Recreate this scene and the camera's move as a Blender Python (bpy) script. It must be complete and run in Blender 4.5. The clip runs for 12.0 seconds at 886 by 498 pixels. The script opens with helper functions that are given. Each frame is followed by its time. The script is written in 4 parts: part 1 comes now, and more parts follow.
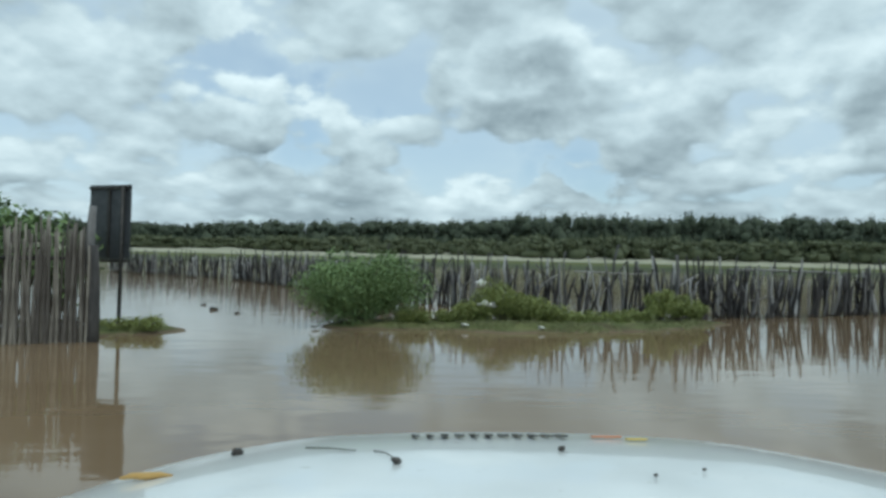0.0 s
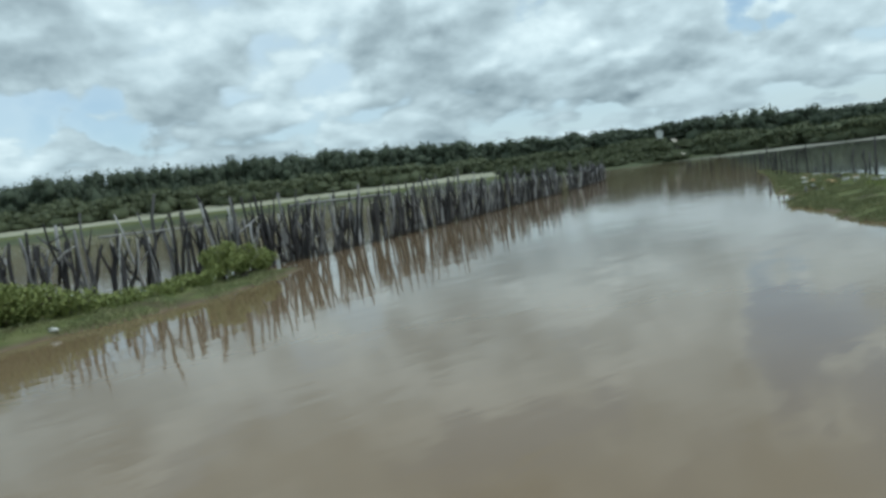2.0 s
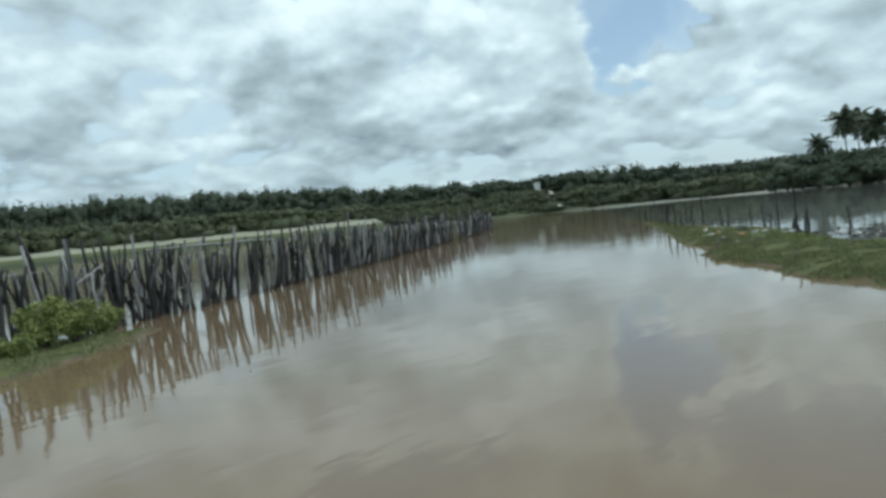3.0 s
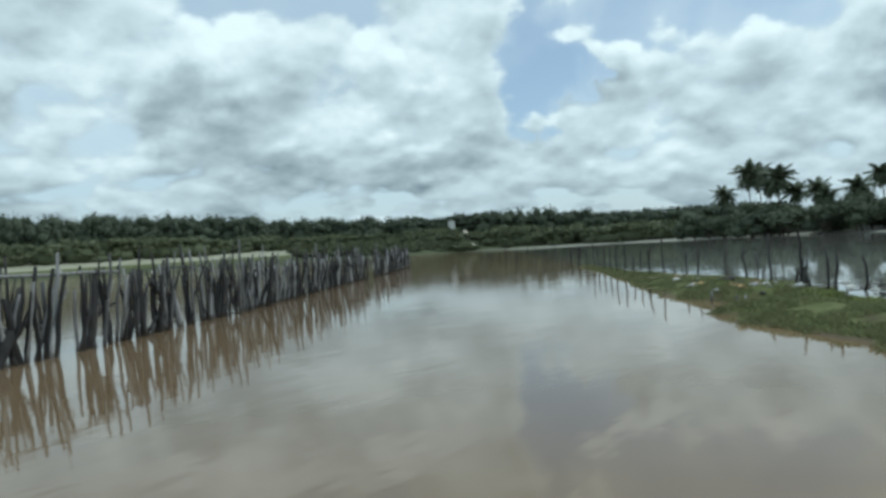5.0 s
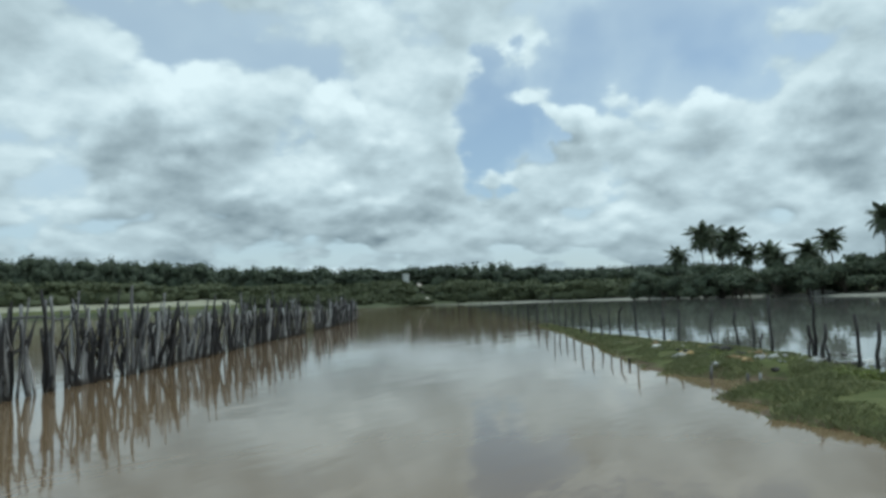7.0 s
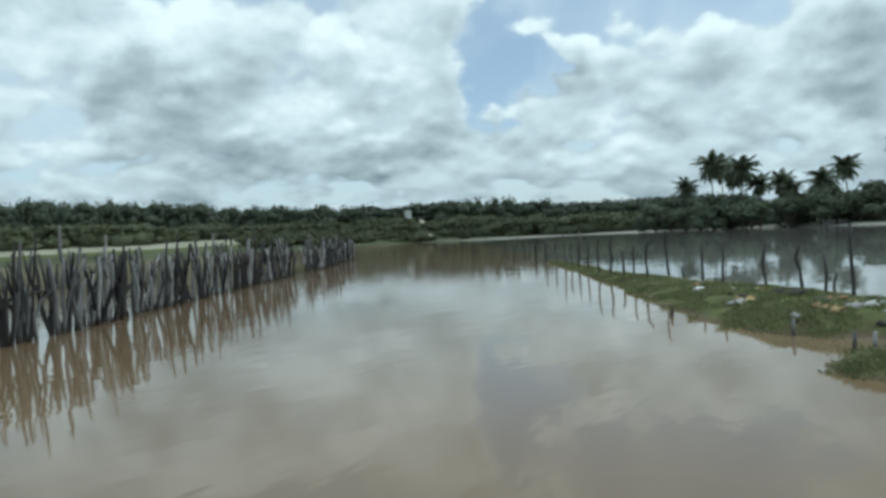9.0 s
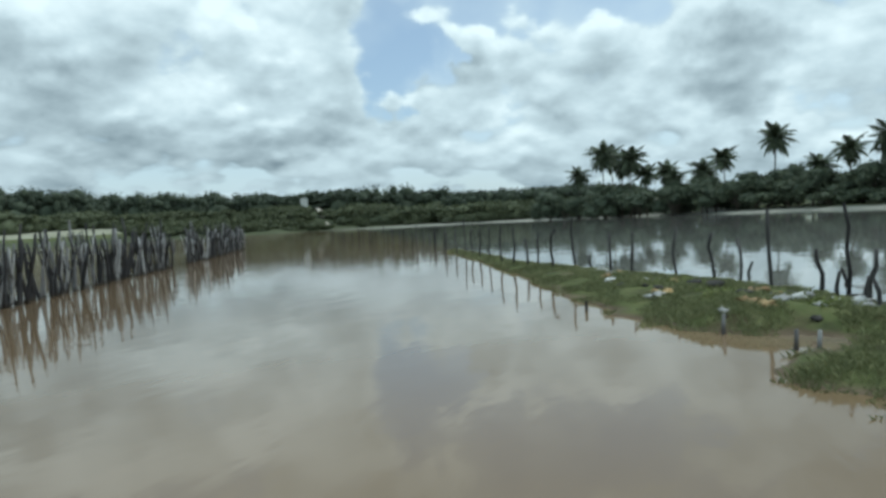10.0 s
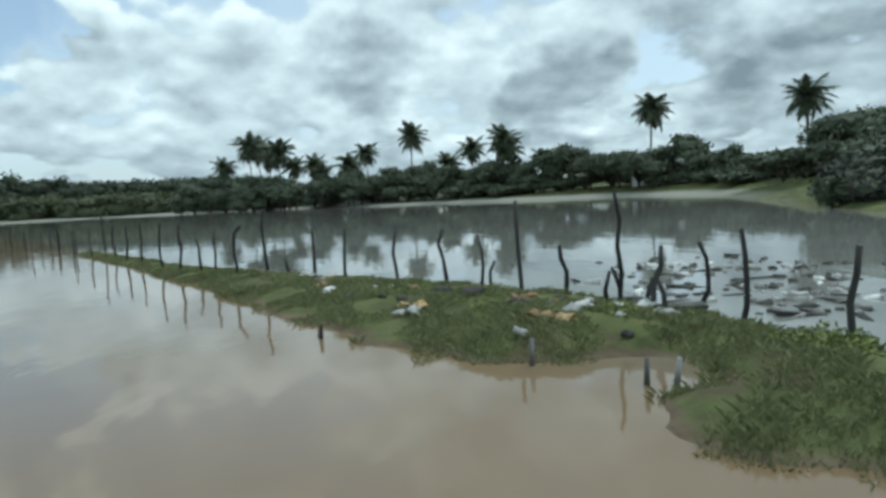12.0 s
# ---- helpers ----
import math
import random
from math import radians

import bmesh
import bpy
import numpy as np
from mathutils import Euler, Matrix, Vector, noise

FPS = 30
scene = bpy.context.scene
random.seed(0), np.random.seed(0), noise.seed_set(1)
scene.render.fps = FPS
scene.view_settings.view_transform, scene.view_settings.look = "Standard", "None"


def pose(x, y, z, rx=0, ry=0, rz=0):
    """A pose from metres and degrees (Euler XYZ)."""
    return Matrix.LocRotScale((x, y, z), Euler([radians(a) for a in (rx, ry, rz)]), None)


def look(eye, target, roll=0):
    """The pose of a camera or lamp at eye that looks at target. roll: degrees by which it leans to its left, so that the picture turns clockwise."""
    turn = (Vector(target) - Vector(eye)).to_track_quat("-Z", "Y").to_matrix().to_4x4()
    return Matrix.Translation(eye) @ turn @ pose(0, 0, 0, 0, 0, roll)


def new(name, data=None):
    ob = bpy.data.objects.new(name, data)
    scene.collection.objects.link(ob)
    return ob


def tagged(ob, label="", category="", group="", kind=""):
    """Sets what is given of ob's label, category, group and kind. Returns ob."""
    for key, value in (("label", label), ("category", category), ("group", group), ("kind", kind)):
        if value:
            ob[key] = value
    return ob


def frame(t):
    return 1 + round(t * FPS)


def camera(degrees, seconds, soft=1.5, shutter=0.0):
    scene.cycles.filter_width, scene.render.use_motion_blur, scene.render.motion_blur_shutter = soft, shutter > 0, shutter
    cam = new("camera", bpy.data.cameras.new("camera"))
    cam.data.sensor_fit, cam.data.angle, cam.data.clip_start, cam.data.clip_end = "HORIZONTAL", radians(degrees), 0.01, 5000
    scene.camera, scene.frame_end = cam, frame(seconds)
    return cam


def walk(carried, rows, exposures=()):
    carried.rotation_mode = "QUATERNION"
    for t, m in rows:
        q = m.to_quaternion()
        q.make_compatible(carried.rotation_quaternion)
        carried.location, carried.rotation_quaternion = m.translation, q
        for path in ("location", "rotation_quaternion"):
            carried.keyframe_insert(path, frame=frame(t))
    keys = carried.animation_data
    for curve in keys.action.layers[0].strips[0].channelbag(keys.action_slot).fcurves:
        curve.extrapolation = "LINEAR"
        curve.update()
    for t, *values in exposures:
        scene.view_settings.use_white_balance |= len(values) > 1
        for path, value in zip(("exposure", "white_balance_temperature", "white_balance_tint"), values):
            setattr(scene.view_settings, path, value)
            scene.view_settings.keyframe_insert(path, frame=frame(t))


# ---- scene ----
# camera and its way: seconds, x, y, z, yaw, pitch, roll
cam = camera(66.0, 12.0, soft=3.2)
ROWS = [
    (0.0, 0.356, 0.031, 1.598, -2.27, 1.07, -1.41),
    (0.5, 0.623, 0.738, 1.583, -10.60, -1.86, 2.74),
    (1.0, 0.911, 1.555, 1.607, -21.47, -2.92, 5.17),
    (1.5, 1.248, 2.540, 1.611, -28.19, -2.93, 6.42),
    (2.0, 1.655, 3.667, 1.601, -38.82, -5.30, 7.11),
    (2.5, 2.259, 4.763, 1.604, -44.53, -3.54, 7.21),
    (3.0, 3.030, 5.814, 1.603, -48.73, -2.50, 5.89),
    (3.2, 3.354, 6.226, 1.600, -49.47, -1.31, 5.98),
    (3.6, 4.060, 7.021, 1.600, -50.23, -0.18, 4.68),
    (4.1, 5.014, 7.942, 1.600, -51.91, 0.54, 3.87),
    (4.5, 5.787, 8.598, 1.600, -53.04, 0.98, 2.47),
    (4.8, 6.349, 9.026, 1.585, -54.17, 0.58, 1.50),
    (5.0, 6.705, 9.276, 1.592, -56.14, -0.04, 3.61),
    (5.5, 7.574, 9.790, 1.602, -57.23, 1.46, 0.35),
    (6.0, 8.418, 10.176, 1.605, -56.00, 1.46, 2.47),
    (6.5, 9.120, 10.507, 1.600, -57.87, 7.94, 2.29),
    (7.0, 9.754, 10.823, 1.596, -59.95, 4.27, 2.12),
    (7.2, 10.022, 10.936, 1.604, -58.64, 3.81, 0.82),
    (7.6, 10.587, 11.202, 1.600, -59.02, 4.26, 1.59),
    (8.0, 11.173, 11.501, 1.600, -59.26, 3.48, 2.12),
    (8.4, 11.764, 11.816, 1.600, -59.39, 2.18, 2.74),
    (8.8, 12.347, 12.128, 1.591, -59.92, -0.06, 4.11),
    (9.0, 12.632, 12.278, 1.607, -59.65, -1.06, 3.13),
    (9.5, 13.314, 12.617, 1.575, -62.02, -3.55, 3.46),
    (10.0, 14.065, 12.935, 1.579, -68.17, -2.50, 3.16),
    (10.3, 14.520, 13.090, 1.600, -77.12, -3.37, 4.23),
    (10.5, 14.814, 13.200, 1.593, -85.89, -3.94, 4.42),
    (11.0, 15.489, 13.587, 1.604, -95.89, -3.19, 2.06),
    (11.5, 16.200, 14.011, 1.626, -97.55, -3.53, 0.87),
    (12.0, 16.934, 14.430, 1.616, -97.46, -4.71, 3.11),
]
walk(cam, [(t, pose(x, y, z, 90 + pitch, roll, yaw)) for t, x, y, z, yaw, pitch, roll in ROWS],
     exposures=[(0.0, 0.0, 5900, 0.0), (3.0, 0.10, 5900, 0.0), (5.0, 0.06, 5900, 0.0), (6.0, 0.05, 5900, 0.0), (6.5, -0.08, 5900, 0.0), (7.0, -0.05, 5900, 0.0), (9.5, 0.10, 5900, 0.0), (12.0, 0.18, 5900, 0.0)])

TAU = 2 * math.pi


# ---- world and sun ----
def build_world():
    world = bpy.data.worlds.new("cloudy_sky")
    scene.world = world
    world.use_nodes = True
    nt = world.node_tree
    nt.nodes.clear()
    N, L = nt.nodes.new, nt.links.new

    def math_node(op, a, b=None, c=None):
        n = N("ShaderNodeMath")
        n.operation = op
        for i, v in enumerate((a, b, c)):
            if v is None:
                continue
            if isinstance(v, (int, float)):
                n.inputs[i].default_value = v
            else:
                L(v, n.inputs[i])
        return n.outputs[0]

    def ramp(v, a, b, lo=0.0, hi=1.0):
        n = N("ShaderNodeMapRange")
        n.interpolation_type = "SMOOTHSTEP"
        L(v, n.inputs[0])
        for i, q in enumerate((a, b, lo, hi)):
            n.inputs[i + 1].default_value = q
        return n.outputs[0]

    def fbm(vec, scale, detail, rough, distort=0.0):
        n = N("ShaderNodeTexNoise")
        n.inputs["Scale"].default_value = scale
        n.inputs["Detail"].default_value = detail
        n.inputs["Roughness"].default_value = rough
        n.inputs["Distortion"].default_value = distort
        L(vec, n.inputs["Vector"])
        return n.outputs["Fac"]

    def mix(fac, a, b):
        n = N("ShaderNodeMix")
        n.data_type = "RGBA"
        if isinstance(fac, (int, float)):
            n.inputs[0].default_value = fac
        else:
            L(fac, n.inputs[0])
        for i, v in ((6, a), (7, b)):
            if isinstance(v, tuple):
                n.inputs[i].default_value = (*v, 1)
            else:
                L(v, n.inputs[i])
        return n.outputs[2]

    tc = N("ShaderNodeTexCoord")
    sep = N("ShaderNodeSeparateXYZ")
    L(tc.outputs["Generated"], sep.inputs[0])
    x, y, z = sep.outputs
    up = math_node("MAXIMUM", z, 0.0)

    def field(dz):
        """Cloud space: heaps crowd together and flatten towards the horizon; dz looks a little higher up."""
        zz = math_node("ADD", up, dz)
        g = math_node("POWER", math_node("ADD", zz, 0.08), -0.32)
        c = N("ShaderNodeCombineXYZ")
        L(math_node("MULTIPLY_ADD", x, g, SKY_SHIFT), c.inputs[0])
        L(math_node("MULTIPLY", y, g), c.inputs[1])
        L(math_node("MULTIPLY", math_node("MULTIPLY", zz, g), 1.6), c.inputs[2])
        return c.outputs[0]

    def puffs(vec, scale):
        warp = N("ShaderNodeTexNoise")
        warp.inputs["Scale"].default_value = scale * 1.3
        warp.inputs["Detail"].default_value = 3
        L(vec, warp.inputs["Vector"])
        add = N("ShaderNodeVectorMath")
        add.operation = "MULTIPLY_ADD"
        L(warp.outputs["Color"], add.inputs[0])
        add.inputs[1].default_value = (0.75 / scale,) * 3
        L(vec, add.inputs[2])
        n = N("ShaderNodeTexVoronoi")
        n.feature = "SMOOTH_F1"
        n.inputs["Scale"].default_value = scale
        n.inputs["Smoothness"].default_value = 0.35
        L(add.outputs[0], n.inputs["Vector"])
        return math_node("SUBTRACT", 0.5, n.outputs["Distance"])

    def heap(dz):
        vec = field(dz)
        d = fbm(vec, 3.4, 6, 0.5)
        d = math_node("ADD", d, math_node("MULTIPLY", puffs(vec, 6.2), 0.34))
        return math_node("ADD", d, math_node("MULTIPLY", puffs(vec, 14.5), 0.17))

    rag = N("ShaderNodeTexNoise")
    rag.inputs["Scale"].default_value = 9.0
    rag.inputs["Detail"].default_value = 5
    L(tc.outputs["Generated"], rag.inputs["Vector"])
    shift = N("ShaderNodeVectorMath")
    shift.operation = "MULTIPLY_ADD"
    L(rag.outputs["Color"], shift.inputs[0])
    shift.inputs[1].default_value = (0.26, 0.26, 0.26)
    back = N("ShaderNodeVectorMath")
    back.operation = "ADD"
    L(tc.outputs["Generated"], back.inputs[0])
    back.inputs[1].default_value = (-0.13, -0.13, -0.13)
    L(back.outputs[0], shift.inputs[2])
    unit = N("ShaderNodeVectorMath")
    unit.operation = "NORMALIZE"
    L(shift.outputs[0], unit.inputs[0])
    ragged = unit.outputs[0]

    def spot(direction, inner, outer):
        d = N("ShaderNodeVectorMath")
        d.operation = "DOT_PRODUCT"
        L(ragged, d.inputs[0])
        d.inputs[1].default_value = Vector(direction).normalized()
        return ramp(d.outputs["Value"], math.cos(radians(outer)), math.cos(radians(inner)))

    def total(spots):
        out = None
        for direction, inner, outer, weight in spots:
            v = math_node("MULTIPLY", spot(direction, inner, outer), weight)
            out = v if out is None else math_node("ADD", out, v)
        return out

    blue_amount, dark_amount, white_amount = total(BLUE), total(DARK), total(WHITE)
    da, db, dc = heap(0.0), heap(0.045), heap(0.013)
    dens = math_node("SUBTRACT", da, blue_amount)
    dens = math_node("ADD", dens, math_node("MULTIPLY", math_node("ADD", dark_amount, white_amount), 0.35))
    cover = ramp(dens, COVER - 0.05, COVER + 0.07)
    # lit heads where the heap thins out above, grey bases where it thickens
    tone = math_node("ADD", math_node("MULTIPLY", math_node("SUBTRACT", da, db), 1.25), TONE)
    tone = math_node("ADD", tone, math_node("MULTIPLY", math_node("SUBTRACT", da, dc), 1.5))
    tone = math_node("SUBTRACT", tone, math_node("MULTIPLY", ramp(dens, COVER + 0.05, COVER + 0.32), 0.30))
    tone = math_node("SUBTRACT", tone, dark_amount)
    tone = math_node("ADD", tone, white_amount)
    tone = math_node("ADD", tone, math_node("MULTIPLY", math_node("SUBTRACT", fbm(field(0.0), 7.0, 6, 0.6), 0.5), 0.65))
    tone = math_node("SUBTRACT", tone, ramp(up, 0.0, 0.20, 0.20, 0.0))
    cr = N("ShaderNodeValToRGB")
    L(math_node("MULTIPLY_ADD", tone, 0.76, 0.19), cr.inputs[0])
    el = cr.color_ramp.elements
    el[0].position, el[0].color = 0.0, (0.22, 0.27, 0.30, 1)
    el[1].position, el[1].color = 1.0, (0.86, 0.93, 0.94, 1)
    for pos, col in ((0.35, (0.41, 0.475, 0.505, 1)), (0.65, (0.60, 0.68, 0.71, 1))):
        e = el.new(pos)
        e.color = col
    sky = N("ShaderNodeTexSky")
    sky.sky_type = "NISHITA"
    sky.sun_disc = False
    sky.sun_elevation, sky.sun_rotation = radians(SUN_ELEV), radians(SUN_ROT)
    blue = N("ShaderNodeMix")
    blue.data_type, blue.blend_type = "RGBA", "MULTIPLY"
    blue.inputs[0].default_value = 1.0
    L(sky.outputs[0], blue.inputs[6])
    blue.inputs[7].default_value = (0.115, 0.115, 0.115, 1)
    # thin high cloud veils the blue but for the openings
    thin = math_node("SUBTRACT", ramp(fbm(field(0.0), 1.7, 4, 0.6), 0.3, 0.7, 0.55, 0.95), math_node("MULTIPLY", blue_amount, 1.9))
    veil = mix(math_node("MAXIMUM", thin, 0.25), blue.outputs[2], (0.64, 0.73, 0.78))
    col = mix(cover, veil, cr.outputs[0])
    haze = ramp(up, 0.0, 0.10, 0.5, 0.0)
    col = mix(haze, col, (0.50, 0.575, 0.61))
    bg = N("ShaderNodeBackground")
    bg.inputs["Strength"].default_value = SKY_STRENGTH
    L(col, bg.inputs[0])
    out = N("ShaderNodeOutputWorld")
    L(bg.outputs[0], out.inputs[0])


SUN_ELEV, SUN_ROT = 58.0, 150.0
SKY_SHIFT, SKY_STRENGTH, COVER, TONE = 1.7, 1.0, 0.40, 0.65
# openings, heavy bases and bright heads of the cloud field: direction, inner and outer angle, weight
BLUE = [((-0.271, 0.930, 0.248), 1, 5.5, 0.17), ((-0.150, 0.970, 0.185), 1, 5.5, 0.19), ((0.217, 0.965, 0.149), 0.5, 3.5, 0.17), ((0.875, 0.412, 0.254), 1, 5.5, 0.24),
        ((0.895, 0.300, 0.290), 1, 6, 0.12), ((0.930, 0.197, 0.310), 2, 9, 0.12), ((0.900, 0.094, 0.425), 3, 12, 0.12)]
DARK = [((0.015, 0.981, 0.194), 1, 4.5, 0.20), ((0.166, 0.959, 0.231), 1, 4.5, 0.18), ((0.540, 0.817, 0.203), 1, 4, 0.18), ((0.114, 0.984, 0.136), 0.6, 3, 0.14), ((-0.328, 0.897, 0.296), 1, 5, 0.12),
        ((0.573, 0.794, 0.208), 1, 4.5, 0.14), ((0.917, 0.357, 0.176), 1, 4.5, 0.22), ((0.838, 0.530, 0.123), 0.8, 3.2, 0.16), ((0.771, 0.602, 0.208), 1, 5, 0.18), ((0.984, -0.035, 0.178), 1, 5.5, 0.30),
        ((0.949, -0.289, 0.128), 1, 5, 0.34), ((0.874, -0.462, 0.148), 1.5, 7, 0.34), ((0.778, -0.609, 0.160), 2, 9, 0.28), ((0.930, -0.200, 0.300), 2, 9, 0.12), ((0.800, -0.500, 0.320), 3, 12, 0.10),
        ((-0.150, 0.985, 0.070), 3, 11, 0.24), ((0.300, 0.950, 0.070), 3, 11, 0.20), ((0.620, 0.780, 0.060), 3, 11, 0.12)]
WHITE = [((-0.122, 0.979, 0.161), 0.6, 3, 0.2), ((-0.244, 0.954, 0.176), 1, 4, 0.14), ((0.491, 0.831, 0.261), 1, 5, 0.16), ((0.792, 0.556, 0.255), 1.5, 6, 0.3), ((0.728, 0.662, 0.179), 1, 4, 0.14),
         ((0.936, 0.305, 0.200), 1, 4, 0.22), ((0.741, 0.652, 0.162), 0.6, 3, 0.12), ((0.582, 0.768, 0.266), 1, 5, 0.16), ((0.990, 0.033, 0.138), 0.8, 3.5, 0.16), ((0.976, -0.119, 0.185), 1, 5, 0.18),
         ((0.989, 0.092, 0.116), 0.8, 3.5, 0.12), ((0.974, -0.211, 0.086), 0.8, 3.5, 0.16)]
build_world()
sun = new("sun", bpy.data.lights.new("sun", "SUN"))
sun.data.energy, sun.data.angle, sun.data.color = 1.2, radians(14), (1.0, 0.96, 0.9)
sun.matrix_world = look((0, 0, 50), (0 - 50 * math.sin(radians(SUN_ROT)) / math.tan(radians(SUN_ELEV)),
                                     0 - 50 * math.cos(radians(SUN_ROT)) / math.tan(radians(SUN_ELEV)), 0))


# ---- materials ----
def material(name, rough=0.8, metal=0.0, spec=None):
    m = bpy.data.materials.new(name)
    m.use_nodes = True
    b = m.node_tree.nodes["Principled BSDF"]
    b.inputs["Roughness"].default_value = rough
    b.inputs["Metallic"].default_value = metal
    if spec is not None:
        b.inputs["Specular IOR Level"].default_value = spec
    return m, m.node_tree, b


def noise_node(nt, scale, detail=4, rough=0.55, coord="Object", stretch=None):
    tc = nt.nodes.new("ShaderNodeTexCoord")
    n = nt.nodes.new("ShaderNodeTexNoise")
    n.inputs["Scale"].default_value = scale
    n.inputs["Detail"].default_value = detail
    n.inputs["Roughness"].default_value = rough
    src = tc.outputs[coord]
    if stretch:
        mp = nt.nodes.new("ShaderNodeMapping")
        mp.inputs["Scale"].default_value = stretch
        nt.links.new(src, mp.inputs[0])
        src = mp.outputs[0]
    nt.links.new(src, n.inputs["Vector"])
    return n.outputs["Fac"]


def color_ramp(nt, fac, stops):
    r = nt.nodes.new("ShaderNodeValToRGB")
    nt.links.new(fac, r.inputs[0])
    el = r.color_ramp.elements
    el[0].position, el[0].color = stops[0][0], (*stops[0][1], 1)
    el[1].position, el[1].color = stops[-1][0], (*stops[-1][1], 1)
    for p, c in stops[1:-1]:
        e = el.new(p)
        e.color = (*c, 1)
    return r.outputs[0]


def blend(nt, fac, a, b, mode="MIX"):
    n = nt.nodes.new("ShaderNodeMix")
    n.data_type, n.blend_type = "RGBA", mode
    for i, v in ((0, fac), (6, a), (7, b)):
        if isinstance(v, tuple):
            n.inputs[i].default_value = (*v, 1)
        elif isinstance(v, (int, float)):
            n.inputs[i].default_value = v
        else:
            nt.links.new(v, n.inputs[i])
    return n.outputs[2]


def remap(nt, v, a, b, lo=0.0, hi=1.0):
    n = nt.nodes.new("ShaderNodeMapRange")
    n.interpolation_type = "SMOOTHSTEP"
    nt.links.new(v, n.inputs[0])
    for i, q in enumerate((a, b, lo, hi)):
        n.inputs[i + 1].default_value = q
    return n.outputs[0]


def bump(nt, b, height, strength=0.3, dist=0.02):
    n = nt.nodes.new("ShaderNodeBump")
    n.inputs["Strength"].default_value = strength
    n.inputs["Distance"].default_value = dist
    nt.links.new(height, n.inputs["Height"])
    nt.links.new(n.outputs[0], b.inputs["Normal"])


def make_varied(name, stops, scale=4.0, rough=0.85, coarse=0.4, tint=None, per="island", bump_d=0.01, stretch=None, spec=0.3):
    """Noise-coloured material with a second, coarse variation and a random tone for each object or island."""
    m, nt, b = material(name, rough, spec=spec)
    c = color_ramp(nt, noise_node(nt, scale, 5, 0.6, stretch=stretch), stops)
    big = noise_node(nt, coarse, 3)
    c = blend(nt, remap(nt, big, 0.35, 0.7, 0.0, 0.45), c, tint or stops[0][1])
    if per:
        if per == "island":
            g = nt.nodes.new("ShaderNodeNewGeometry").outputs["Random Per Island"]
        else:
            g = nt.nodes.new("ShaderNodeObjectInfo").outputs["Random"]
        hsv = nt.nodes.new("ShaderNodeHueSaturation")
        nt.links.new(remap(nt, g, 0, 1, 0.55, 1.45), hsv.inputs["Value"])
        nt.links.new(remap(nt, g, 0, 1, 0.488, 0.512), hsv.inputs["Hue"])
        nt.links.new(c, hsv.inputs["Color"])
        c = hsv.outputs[0]
    nt.links.new(c, b.inputs["Base Color"])
    bump(nt, b, noise_node(nt, scale * 2.5, 4), 0.5, bump_d)
    return m


def make_leaf(name, dark, light, rough=0.6, patch=0.35):
    m, nt, b = material(name, rough, spec=0.25)
    g = nt.nodes.new("ShaderNodeNewGeometry").outputs["Random Per Island"]
    c = color_ramp(nt, g, [(0.0, dark), (0.55, tuple((a + q) / 2 for a, q in zip(dark, light))), (1.0, light)])
    c = blend(nt, remap(nt, noise_node(nt, patch, 3), 0.3, 0.7, 0.0, 0.5), c, dark)
    nt.links.new(c, b.inputs["Base Color"])
    b.inputs["Subsurface Weight"].default_value = 0.0
    return m


def make_water():
    m, nt, b = material("muddy_water", 0.035)
    b.inputs["IOR"].default_value = 1.333
    tc = nt.nodes.new("ShaderNodeTexCoord")
    sep = nt.nodes.new("ShaderNodeSeparateXYZ")
    nt.links.new(tc.outputs["Object"], sep.inputs[0])
    # the road's silt stays on its side of the grassy bank
    q = nt.nodes.new("ShaderNodeMath")
    q.operation = "MULTIPLY_ADD"
    nt.links.new(sep.outputs[0], q.inputs[0])
    q.inputs[1].default_value = -0.58
    nt.links.new(sep.outputs[1], q.inputs[2])
    side = remap(nt, q.outputs[0], -3.6, 0.2)
    rough = nt.nodes.new("ShaderNodeMath")
    rough.operation = "ADD"
    nt.links.new(remap(nt, q.outputs[0], -3.6, 0.2, 0.02, 0.055), rough.inputs[0])
    nt.links.new(remap(nt, q.outputs[0], 15.5, 19.0, 0.0, 0.03), rough.inputs[1])
    nt.links.new(rough.outputs[0], b.inputs["Roughness"])
    silt = color_ramp(nt, noise_node(nt, 0.10, 5, 0.6), [(0.3, (0.172, 0.118, 0.068)), (0.55, (0.215, 0.150, 0.088)), (0.75, (0.25, 0.180, 0.112))])
    clear = color_ramp(nt, noise_node(nt, 0.2, 4), [(0.3, (0.185, 0.190, 0.175)), (0.7, (0.25, 0.247, 0.222))])
    nt.links.new(blend(nt, side, clear, silt), b.inputs["Base Color"])
    # ripples: long low swell, fine wind chop in patches
    a = noise_node(nt, 1.0, 3, 0.5, stretch=(0.55, 1.3, 1))
    f = noise_node(nt, 5.0, 3, 0.55, stretch=(0.5, 1.2, 1))
    patch = remap(nt, noise_node(nt, 0.12, 3), 0.42, 0.66, 0.15, 1.0)
    mul = nt.nodes.new("ShaderNodeMath")
    mul.operation = "MULTIPLY"
    nt.links.new(f, mul.inputs[0])
    nt.links.new(patch, mul.inputs[1])
    add = nt.nodes.new("ShaderNodeMath")
    add.operation = "MULTIPLY_ADD"
    nt.links.new(mul.outputs[0], add.inputs[0])
    add.inputs[1].default_value = 0.30
    nt.links.new(a, add.inputs[2])
    bump(nt, b, add.outputs[0], 0.28, 0.03)
    return m


